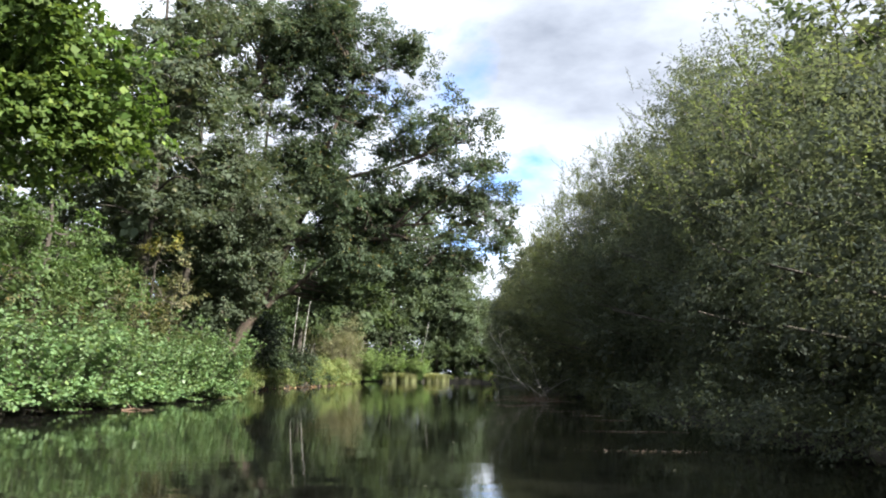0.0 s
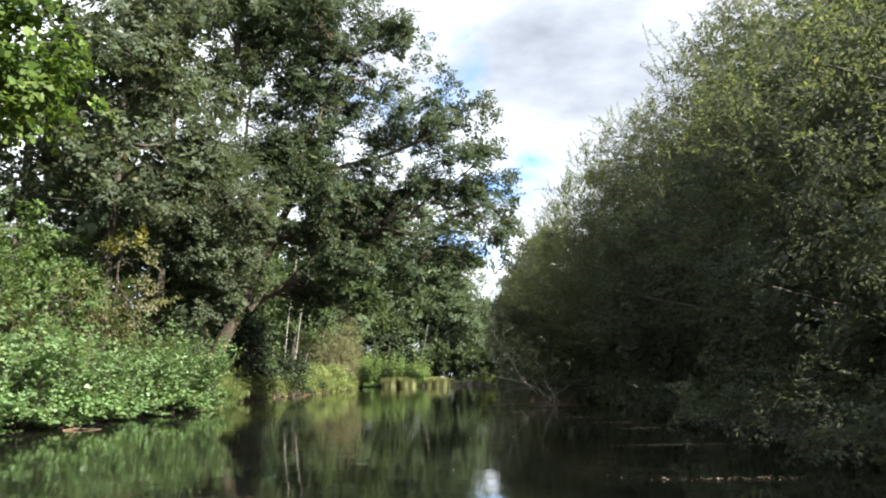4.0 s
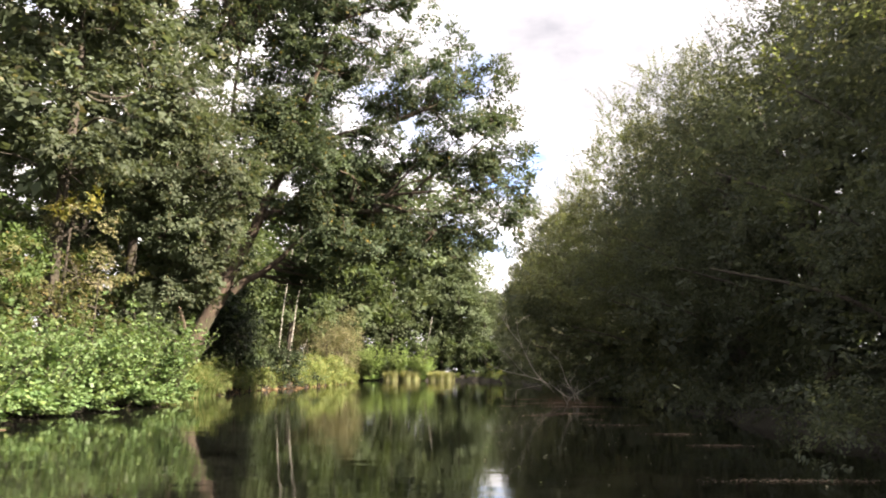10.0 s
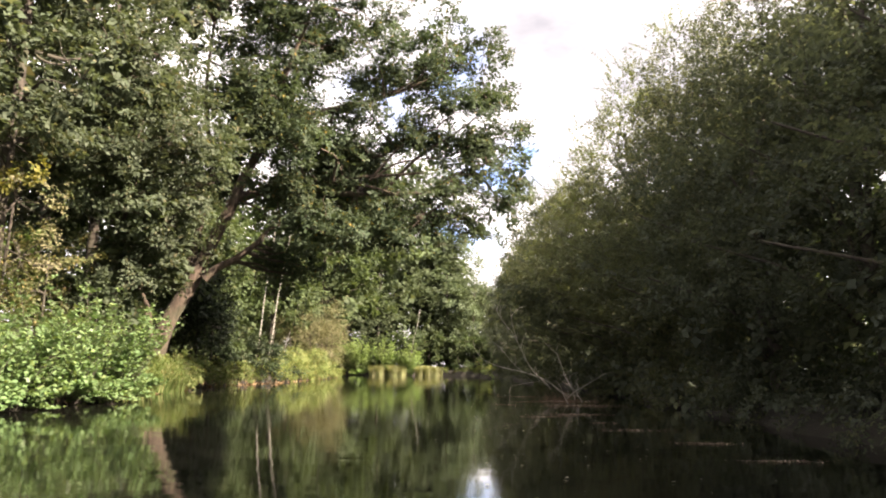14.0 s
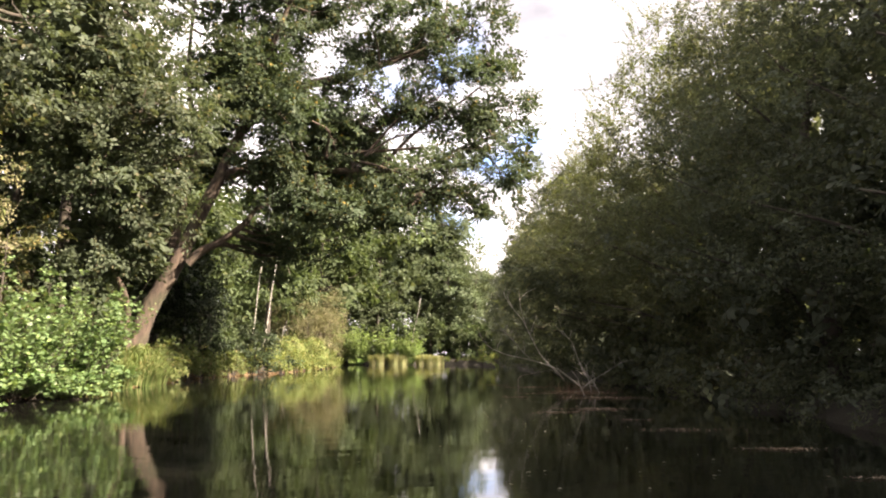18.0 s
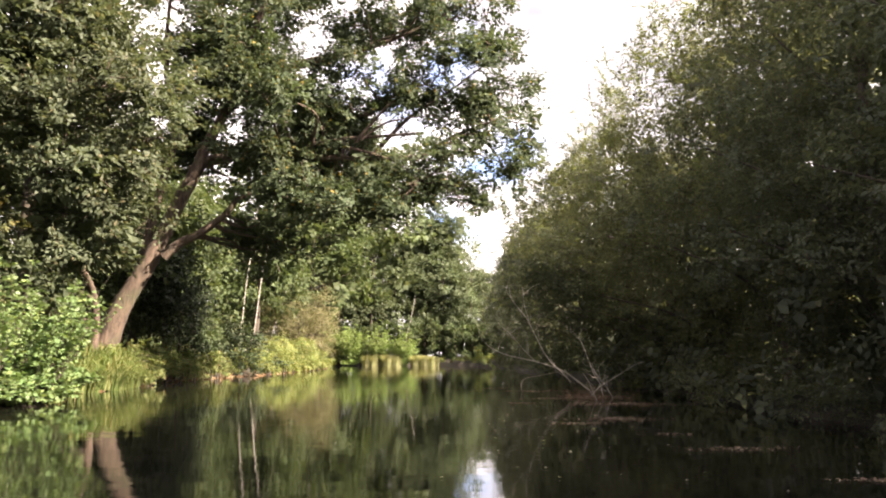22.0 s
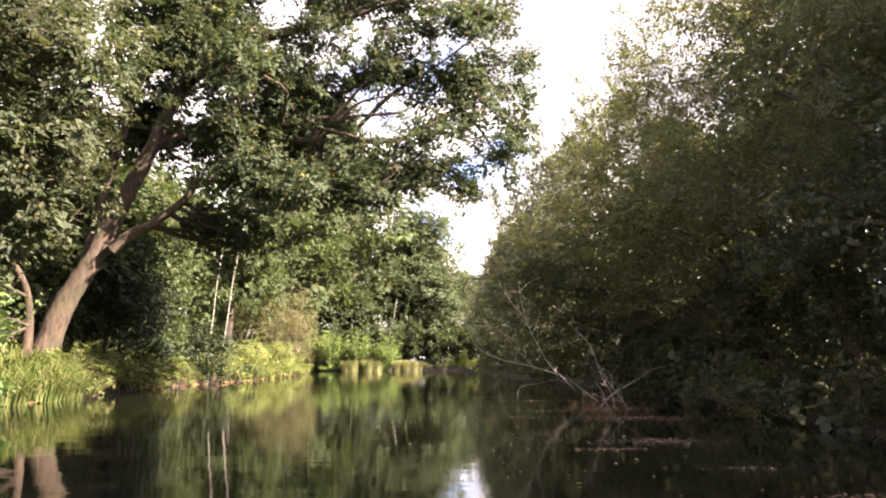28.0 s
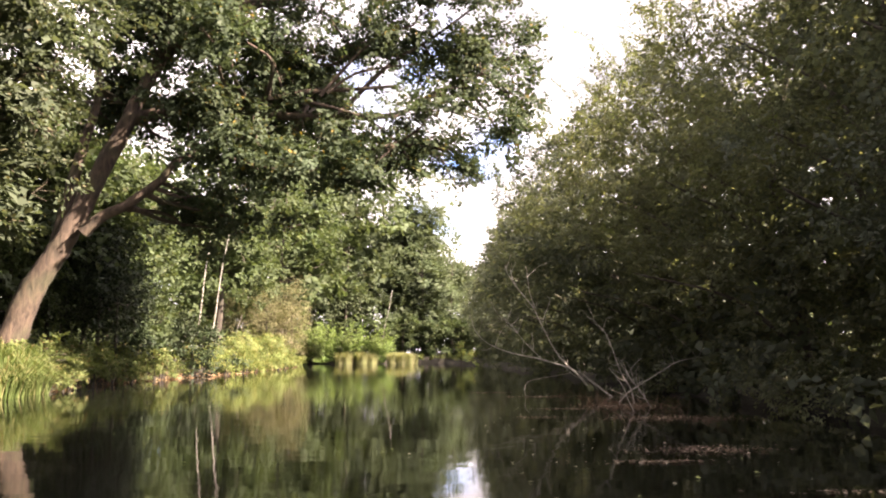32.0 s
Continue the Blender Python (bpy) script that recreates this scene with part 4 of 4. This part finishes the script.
tagged(new("far_woods", foliage("far_woods", np.random.default_rng(9), far_lobes, LEAF_FAR, 0.28, 10, 1.2, 0.7, 0.5, -0.8, 4, 9)), "thick woods closing the view behind the banks", "woods", "", "stuff")


# ---- bank plants ----
def shrub(name, label, x, y, h, r, mat, leaf, width, dens=7, seed=0, per=13, category="shrub", group="", low=0.25, z0=None):
    g = np.random.default_rng(seed)
    z = gz(x, y) if z0 is None else z0
    z = max(z, 0.1)
    n = max(4, int(5 * r))
    lobes = [((x + g.uniform(-0.5, 0.5) * r, y + g.uniform(-0.5, 0.5) * r, z + h * f), (r * s, r * s, h * 0.24)) for f, s in ((low, 0.9), (0.5, 0.85), (0.74, 0.6))]
    lobes += [((x + g.uniform(-0.6, 0.6) * r, y + g.uniform(-0.6, 0.6) * r, z + h * g.uniform(0.5, 0.88)), (r * 0.35, r * 0.35, h * 0.15)) for _ in range(n)]
    return tree(name, label, category, [(x, y, z - 0.1), (x + 0.05, y, z + h * 0.4), (x, y, z + h * 0.8)], 0.03 + 0.01 * h, 0.01, lobes,
                [dict(mat=mat, dens=dens, per=per, twig=0.12 * h + 0.12, leaf=leaf, width=width, gap=-0.6, gap_size=0.9, inner=0.35)], BARK_DARK, seed=seed, twigs=1, group=group)


def blades(name, g, n, spread, h, width, mat, lean=0.5):
    """Arching grass blades from one root."""
    a = g.uniform(0, 6.28, n)
    r0 = spread * np.sqrt(g.random(n))
    root = np.stack([r0 * np.cos(a), r0 * np.sin(a), np.zeros(n)], 1)
    out = np.stack([np.cos(a + g.normal(0, 0.6, n)), np.sin(a + g.normal(0, 0.6, n)), np.zeros(n)], 1)
    L = h * g.uniform(0.4, 1.15, n)[:, None]
    b = (lean * g.uniform(0.2, 1.3, n))[:, None]
    up = np.array([0, 0, 1.0])
    pts = [root, root + up * L * 0.55 + out * L * b * 0.18, root + up * L * (0.92 - 0.12 * b) + out * L * b * 0.55, root + up * L * (1.0 - 0.42 * b) + out * L * b * 1.0]
    side = np.cross(out, up)
    w = (width * g.uniform(0.6, 1.2, n))[:, None]
    v = []
    for p, k in zip(pts, (0.8, 1.0, 0.7, 0.08)):
        v += [p - side * w * k * 0.5, p + side * w * k * 0.5]
    v = np.stack(v, 1).reshape(-1, 3)
    i = (np.arange(n) * 8)[:, None, None]
    q = i + np.array([[0, 1, 3, 2], [2, 3, 5, 4], [4, 5, 7, 6]])[None]
    return sheet_mesh(name, v, q.reshape(-1, 4), mat)


def tufts(name, label, category, group, mat, h, n, width, spread, spots, seed=0, lean=0.5):
    g = np.random.default_rng(seed)
    meshes = [blades(name, g, n, spread, h, width, mat, lean) for _ in range(3)]
    for k, (x, y, s) in enumerate(spots):
        ob = tagged(new(name, meshes[k % 3]), label, category, group)
        ob.matrix_basis = Matrix.LocRotScale((x, y, max(gz(x, y), 0.0) - 0.03), Euler((0, 0, g.uniform(0, 6.28))), (s,) * 3)


bg = np.random.default_rng(77)
# sedges and herbs at the oak's foot
tufts("sedge_tuft", "arching pale green sedge tuft on the bank edge", "grass", "sedges by the oak", SEDGE, 1.05, 150, 0.034, 0.3,
      [(float(left_x(y)) - bg.uniform(-0.1, 0.9), y, bg.uniform(0.75, 1.2)) for y in np.arange(36.2, 43.4, 0.2)], 3, 0.8)
tufts("grass_tuft", "short yellowish grass tuft at the water's edge", "grass", "grass along the far bank", GRASS, 1.0, 130, 0.018, 0.3,
      [(float(left_x(y)) - bg.uniform(-0.05, 1.3) - 0.12 * max(0.0, y - 80), y, bg.uniform(0.7, 1.2)) for y in np.arange(59.5, 92, 0.6)], 4, 0.7)
tufts("reed_clump", "clump of straw-coloured reeds standing in the shallows", "reeds", "reeds by the far bushes", REED, 1.1, 420, 0.036, 0.55,
      [(x, 101.5 + 0.4 * (k % 2), bg.uniform(0.75, 1.2)) for k, x in enumerate((-7.1, -6.7, -6.45, -5.3, -4.9, -4.45, -4.05, -3.7, -1.8, -1.4, -0.9, -0.45, -0.1, 0.25))], 5, 0.4)
for k, y in enumerate(np.arange(37.0, 55.6, 0.95)):
    x = float(left_x(y)) - bg.uniform(0.3, 1.1) - (0.8 if y < 43 else 0.0)
    shrub("herb_clump", "low green bramble and nettle clump on the bank", x, y, bg.uniform(0.7, 1.25), bg.uniform(0.6, 0.9), HERB, 0.10, 0.07, 5.5, 500 + k, category="herbs", group="herbs on the oak's bank")
for k, y in enumerate(np.arange(38.0, 55.5, 1.6)):
    shrub("herb_clump", "low green bramble and nettle clump on the bank", float(left_x(y)) - bg.uniform(1.8, 3.2), y, bg.uniform(0.9, 1.3), 1.0, HERB, 0.13, 0.09, 3.2, 530 + k, category="herbs", group="herbs on the oak's bank")
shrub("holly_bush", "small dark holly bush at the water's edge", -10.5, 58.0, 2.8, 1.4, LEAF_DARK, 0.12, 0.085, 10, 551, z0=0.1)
# near-black shrubs added to stand in for the shade behind the oak
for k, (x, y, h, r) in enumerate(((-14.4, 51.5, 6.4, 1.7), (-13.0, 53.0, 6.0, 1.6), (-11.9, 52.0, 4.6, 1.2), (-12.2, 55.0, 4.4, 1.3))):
    shrub("holly_tree", "near-black shrub added to fill in the shade behind the oak", x, y, h, r, LEAF_DARK, 0.15, 0.10, 6, 555 + k, category="tree", group="hollies behind the oak")
for k, y in enumerate(np.arange(60.0, 93.0, 1.45)):
    shrub("willowherb_clump", "sunlit yellow-green willowherb clump above the water", float(left_x(y)) - bg.uniform(0.5, 1.3) - 0.16 * max(0.0, y - 80), y, bg.uniform(1.2, 2.1), bg.uniform(0.9, 1.35), GRASS if k % 3 else HERB, 0.15, 0.045, 9, 560 + k, category="herbs", group="herbs on the far bank")
for k, (x, y, h, r) in enumerate(((-11.2, 102.9, 4.6, 0.7), (-9.2, 102.4, 5.2, 0.85), (-6.05, 102.3, 4.5, 0.36), (-3.2, 102.2, 3.7, 0.55))):
    alder_bush(x, y, h, r, 580 + k, 70 + int(30 * r), 0.17, "round_bush", "rounded light green bush at the far end of the water", "round bushes at the far end", LEAF_BUSH, -1.57, 0.06, 0.5)
shrub("yellow_bush", "small yellow-green bush at the far corner", 4.1, 84.0, 1.7, 1.0, GRASS, 0.15, 0.07, 7, 590, z0=0.05)
for x, y, h, r, sd in ((-11.4, 92, 7.3, 1.7, 1), (-12.6, 89, 6.0, 2.0, 2), (-14.4, 88, 5.4, 1.8, 3), (-11.0, 93, 5.8, 1.2, 4)):
    shrub("withered_birch_scrub", "pale brown half-withered scrub behind the bank", x, y, h, r, LEAF_BROWN, 0.13, 0.06, 6.5, 595 + sd, group="withered scrub")
for x, y, h, dx, r in ((-13.95, 71, 13, 1.35, 0.043), (-13.1, 71, 13, 1.75, 0.047), (-15.2, 86, 7, 1.9, 0.045), (-3.45, 105, 8, 1.5, 0.05)):
    lob = [((x + dx, y, h * f), (1.0, 1.0, 0.8)) for f in (0.36, 0.62, 0.74, 0.86, 0.98)]
    tree("birch_tree", "slender white-stemmed birch among the shrubs", "tree", [(x, y, 0.4), (x + dx * 0.27, y, h * 0.25), (x + dx * 0.47, y, h * 0.5), (x + dx * 0.78, y, h * 0.75), (x + dx, y, h)], r, 0.035, lob,
         [dict(mat=LEAF_FAR, dens=1.6, per=12, twig=0.5, leaf=0.18, width=0.12, gap=-0.3)], BIRCH, seed=int(600 + y + 3 * x), twigs=0, group="birches", auto=False)

# ---- undergrowth closing the woods at eye level ----
for k in range(44):
    g = np.random.default_rng(700 + k)
    if k < 24:
        y = 14 + k * 3.7
        x = min(float(left_x(y)) - 3.4, -13.6 if y < 54 else -17.5) + g.uniform(-1.6, 0.5)
    else:
        x, y = -22 + (k - 24) * 1.7, g.uniform(107, 110)
    shrub("hazel_shrub", "shaded hazel shrub under the woodland trees", x, y, g.uniform(2.6, 4.2), g.uniform(1.5, 2.0), LEAF_WOOD, 0.29, 0.21, 0.65, 700 + k, per=10, group="hazels under the trees")

for k, (x, y, h, rad) in enumerate(((2.7, 107.0, 3.8, 2.0), (5.3, 106.8, 4.1, 2.1), (8.0, 105.9, 4.1, 2.0), (4.0, 108.5, 4.6, 2.4), (6.8, 108.2, 4.6, 2.4), (10.2, 106.3, 4.6, 2.4), (-7.5, 107.9, 4.5, 1.8), (-4.4, 107.9, 4.5, 1.8), (-0.9, 107.6, 4.1, 2.0), (0.9, 109, 3.8, 1.8), (0.6, 112, 3.8, 2.3), (-2.4, 112, 4.0, 2.3), (-8.6, 112, 4.5, 2.3), (2.8, 110.5, 4.6, 2.0), (-18.7, 110.6, 8.1, 3.1), (-23.6, 111.4, 8.8, 3.4), (-14.2, 109.9, 7.4, 3.1), (-16.4, 63, 3.6, 1.8), (-14.6, 64.6, 2.6, 1.4), (-12.6, 57, 2.8, 1.5), (-16.8, 72, 4, 2), (-16.5, 78, 4, 2), (-16.6, 84, 4.5, 2.2))):
    shrub("hazel_shrub", "shaded hazel shrub under the woodland trees", x, y, h, rad, LEAF_WOOD, 0.24, 0.17, 1.6, 760 + k, per=10, group="hazels under the trees")

# ---- fallen dead branch by the right bank ----
dead = tagged(new("fallen_branch"), "bleached bare fallen branch lying half in the water", "branch")
DEAD_AT = np.array([4.6, 38.6, 0.0])
dead.location = DEAD_AT
dg = np.random.default_rng(41)
STEMS = [([(5.1, 39.8, -0.1), (4.69, 40, 0.24), (4.11, 40, 0.65), (3.23, 40, 0.94), (2.42, 40, 1.12), (1.83, 40, 1.38), (1.54, 40, 1.71), (1.47, 40, 1.97)], 0.030),
         ([(4.3, 39.6, 0.3), (4.07, 39.5, 0.55), (3.58, 39.5, 1.04), (3.16, 39.5, 1.83), (2.95, 39.5, 2.27), (2.6, 39.5, 2.7), (2.36, 39.5, 3.06), (2.27, 39.5, 3.31)], 0.027),
         ([(3.3, 40, 0.9), (2.86, 40, 1.34), (2.5, 40, 1.78), (2.28, 40, 2.0)], 0.014),
         ([(2.47, 40, 1.82), (2.6, 40.05, 1.9), (2.68, 40, 2.0)], 0.007),
         ([(3.03, 39.5, 2.19), (2.89, 39.5, 2.63), (2.83, 39.5, 3.14), (2.8, 39.5, 3.28)], 0.012),
         ([(2.82, 39.5, 2.99), (3.12, 39.5, 3.26), (3.42, 39.5, 3.39)], 0.008),
         ([(3.19, 39.5, 1.83), (3.29, 39.5, 2.12), (3.4, 39.5, 2.41), (3.32, 39.5, 2.53)], 0.009),
         ([(2.0, 40, 1.3), (1.9, 40.1, 1.2), (1.75, 40.1, 1.18)], 0.008),
         ([(2.6, 39.6, 2.72), (2.42, 39.5, 3.1), (2.45, 39.5, 3.35)], 0.008),
         ([(4.75, 37, -0.1), (4.68, 37, 0.31), (4.5, 37, 0.62), (4.38, 37, 0.93), (4.21, 37, 1.43), (4.03, 37, 1.68), (3.84, 37, 1.87)], 0.016),
         ([(4.4, 37.3, -0.1), (4.72, 37.4, 0.22), (5.12, 37.4, 0.47), (5.59, 37.4, 0.75), (5.92, 37.4, 0.92), (6.58, 37.4, 1.02), (7.11, 37.4, 1.08)], 0.022),
         ([(4.85, 36, -0.1), (4.58, 36, 0.35), (4.41, 36, 0.53), (4.3, 36, 0.76)], 0.014),
         ([(4.2, 35, -0.1), (4.04, 35, 0.24), (3.96, 35, 0.46), (3.8, 35, 0.7)], 0.012),
         ([(2.84, 40, -0.05), (2.8, 40, 0.21), (2.92, 40, 0.39), (3.22, 40, 0.46), (4.0, 40, 0.6)], 0.007)]
for pts, r in STEMS:
    v, q = tube_arrays(pts, r * 1.05, 0.006, 6, 0.2, 6)
    part("bare_limb", tubes_mesh("bare_limb", [(v - DEAD_AT, q)], DEADWOOD), dead)
for pts, r in STEMS[:3] + STEMS[9:12]:
    for k in range(11):
        a = Vector(pts[1 + k % (len(pts) - 1)]) * 0.6 + Vector(pts[k % (len(pts) - 1)]) * 0.4
        b = a + Vector((dg.uniform(-0.5, 0.25), dg.uniform(-0.3, 0.3), dg.uniform(0.05, 0.55)))
        v, q = tube_arrays([a, (a + b) / 2 + Vector(dg.normal(size=3)) * 0.06, b], 0.008, 0.003, 5, 0.1, 4)
        part("bare_twig", tubes_mesh("bare_twig", [(v - DEAD_AT, q)], DEADWOOD), dead)
sticks = []
for k in range(150):
    c = np.array([dg.normal(4.3, 0.55), dg.normal(36.6, 1.7), 0.0])
    d = unit(np.array([dg.normal(), dg.normal(), abs(dg.normal()) * 0.7])) * dg.uniform(0.2, 0.6)
    sticks.append(tube_arrays([c, c + d * 0.5 + dg.normal(size=3) * 0.05, c + d], 0.005, 0.002, 4, 0.1, 3))
v = [(a - DEAD_AT, q) for a, q in sticks]
part("brushwood", tubes_mesh("brushwood", v, LOGWOOD), dead, "tangle of small dead twigs", "stuff")


# ---- rafts of litter and single leaves on the water ----
def floating(name, label, spots, per, spread, mat, size, seed, z=0.006):
    g = np.random.default_rng(seed)
    pts = np.concatenate([np.stack([g.normal(x, sx, int(per * w)), g.normal(y, sy, int(per * w)), np.full(int(per * w), z) + 0.012 * g.random(int(per * w))], 1) for x, y, sx, sy, w in spots])
    n = len(pts)
    a = g.uniform(0, 6.28, n)
    ax = np.stack([np.cos(a), np.sin(a), g.normal(0, 0.08, n)], 1)
    nm = np.array([0, 0, 1.0]) + 0.22 * g.normal(size=(n, 3))
    sz = size * g.uniform(0.5, 1.3, n)
    return tagged(new(name, leaf_mesh(name, pts, ax, nm, sz, sz * 0.55, mat)), label, "leaf litter", "", "stuff")


floating("litter_raft", "brown raft of dead leaves and twigs floating by the bank",
         [(4.3, 36.4, 0.5, 0.5, 1.6), (4.3, 33.3, 0.6, 0.35, 1.7), (3.3, 40.0, 0.6, 0.15, 0.6), (3.0, 35.7, 0.35, 0.06, 0.4), (2.2, 33.7, 0.25, 0.05, 0.25), (3.2, 29.0, 0.4, 0.22, 1.0), (2.4, 28.1, 0.3, 0.06, 0.4), (2.1, 42.2, 0.3, 0.05, 0.3), (3.3, 26.3, 0.25, 0.05, 0.15), (3.7, 24.5, 0.35, 0.08, 0.35), (4.1, 22.1, 0.22, 0.05, 0.5), (4.27, 19.9, 0.3, 0.05, 0.3), (3.9, 16.0, 0.5, 0.06, 0.7), (3.2, 11.9, 0.35, 0.05, 0.25)],
         420, 0.3, LITTER, 0.045, 51)
floating("floating_leaf_scatter", "small pale fallen leaves drifting on the water",
         [(1.4, 20, 1.5, 8, 1.6), (1.8, 27, 1.2, 5, 1.6), (2.4, 33, 1.0, 2.5, 1.0), (-2, 30, 3.5, 12, 0.6), (1.5, 45, 2, 10, 0.4), (-3, 14, 3, 5, 0.15)], 34, 0.3, FLOAT, 0.05, 52)
rg = np.random.default_rng(53)
ry = rg.uniform(17, 100, 7400)
ry = ry[(ry > 36) | (rg.random(len(ry)) < 0.08)]
rx = left_x(ry) + 0.08 - 0.55 * rg.random(len(ry)) ** 1.5
ra = rg.uniform(0, 6.28, len(ry))
rust = leaf_mesh("bank_litter", np.stack([rx, ry, np.maximum(ground_z(rx, ry), 0.0) + 0.015], 1), np.stack([np.cos(ra), np.sin(ra), rg.normal(0, 0.2, len(ry))], 1),
                 np.array([0.5, 0, 0.8]) + 0.3 * rg.normal(size=(len(ry), 3)), rg.uniform(0.06, 0.16, len(ry)), rg.uniform(0.03, 0.08, len(ry)), RUST)
tagged(new("bank_litter", rust), "rusty dead leaves along the waterline of the sunny bank", "leaf litter", "", "stuff")
log = tagged(new("driftwood_log", tubes_mesh("driftwood_log", [tube_arrays([(-8.95, 22.2, 0.0), (-8.7, 22.45, 0.035), (-8.5, 22.4, 0.02), (-8.2, 22.6, 0.0)], 0.035, 0.012, 7, 0.35, 5), tube_arrays([(-8.75, 22.4, 0.03), (-8.85, 22.45, 0.13), (-8.9, 22.4, 0.24)], 0.016, 0.006, 6, 0.2, 4), tube_arrays([(-8.5, 22.45, 0.02), (-8.35, 22.2, 0.04), (-8.1, 22.1, 0.03)], 0.014, 0.005, 6, 0.2, 4)], LOGWOOD)), "rusty brown driftwood log floating by the bushes", "log")

# ---- plants that hide the earth along the water's edge ----
for k, x in enumerate(np.arange(-13, 8, 1.05)):
    shrub("herb_clump", "low green bramble and nettle clump on the bank", float(x), 104.8 + bg.uniform(-0.4, 0.6), bg.uniform(0.5, 0.9), 0.9, HERB, 0.15, 0.10, 3, 800 + k, category="herbs", group="herbs at the far end", z0=0.1)
for k, y in enumerate(np.arange(15.5, 37.0, 0.9)):
    shrub("bank_fern", "low leafy herb hanging over the water's edge", float(left_x(y)) + bg.uniform(-0.25, 0.35), y, bg.uniform(0.35, 0.6), bg.uniform(0.45, 0.6), HERB, 0.09, 0.06, 6, 830 + k, category="herbs", group="herbs under the saplings", z0=0.05)
for k, y in enumerate([y for y in np.arange(43.2, 98, 1.0) if abs(y - 58) > 1.3]):
    shrub("edge_herb", "low sunlit herb tumbling to the waterline", float(left_x(y)) + bg.uniform(-0.1, 0.3), y, bg.uniform(0.35, 0.65), bg.uniform(0.4, 0.6), GRASS if y > 59 else SEDGE if y < 43 else HERB, 0.13, 0.055 if y > 59 else 0.03, 4.2, 870 + k, category="herbs", group="herbs along the waterline", z0=0.03)

for k in range(16):
    y = 45.5 + 0.62 * k
    shrub("herb_clump", "low green bramble and nettle clump on the bank", float(left_x(y)) - 0.15 - 0.9 * (k % 2), y, bg.uniform(0.9, 1.35), bg.uniform(0.6, 0.85), HERB, 0.12, 0.075, 4.5, 930 + k, category="herbs", group="herbs on the oak's bank", z0=0.05)

# rows at x 9 to 11 are added backing, blocking sun and sky behind the sallows
low_lobes = [((x, 109 + 1.2 * math.sin(x * 1.7), z), (1.9, 1.4, 1.1)) for x in np.arange(-30, 20, 1.5) for z in (0.5, 1.3, 2.2)] + [((x, 119 + math.sin(x * 1.3), z), (2.8, 1.5, 1.6)) for x in np.arange(-44, 30, 2.8) for z in (0.9, 3.0, 5.2)] + [((-24 + 1.5 * math.sin(y), y, z), (1.4, 1.8, 1.0)) for y in np.arange(10, 112, 1.8) for z in (0.7, 2.0)] + [((9.2 + 0.5 * math.sin(y), y, z), (1.1, 1.6, 0.7)) for y in np.arange(7, 104, 1.6) for z in (0.9, 1.8)] + [((10.5 + math.sin(y), y, z), (1.4, 1.8, 1.0)) for y in np.arange(4, 104, 1.8) for z in ((0.7, 2.0, 3.4, 4.8) if y > 16 else (0.7, 2.0))] + [((10.8 + math.sin(y), y, z), (1.5, 1.8, 1.1)) for y in np.arange(17, 28, 1.8) for z in (6.0, 7.3)] + [((9.4 + 0.4 * math.sin(y), y, z), (1.2, 1.7, 1.0)) for y in np.arange(29, 46, 1.7) for z in (4.6, 6.0, 7.2)]
low_lobes += [((x, 127 + math.sin(x), z), (2.6, 1.5, 1.6)) for x in np.arange(-44, 34, 2.4) for z in (1.0, 3.2, 5.4, 7.6)]
# one more hidden backing row against sky showing through the sallows
low_lobes += [((12.4 + 0.5 * math.sin(1.7 * y), y, z), (1.5, 1.6, 1.1)) for y in np.arange(28, 47, 1.6) for z in (1.0, 2.4, 3.8, 5.2, 6.6)]
low_lobes += [((-12.6 + 0.6 * math.sin(y * 1.3), y, z), (1.7, 1.8, 1.1)) for y in np.arange(-34, 13, 2.2) for z in (0.7, 2.0, 3.4)] + [((8.2 + 0.5 * math.sin(y), y, z), (1.6, 1.8, 1.1)) for y in np.arange(-34, -5, 2.2) for z in (0.7, 2.0)]
tagged(new("far_thicket", foliage("far_thicket", np.random.default_rng(19), low_lobes, LEAF_WOOD, 0.62, 8, 0.5, 0.34, 0.25, -0.9, 2, 19)), "dark thicket under the trees, with added backing that blocks light behind the sallows", "thicket", "", "stuff")
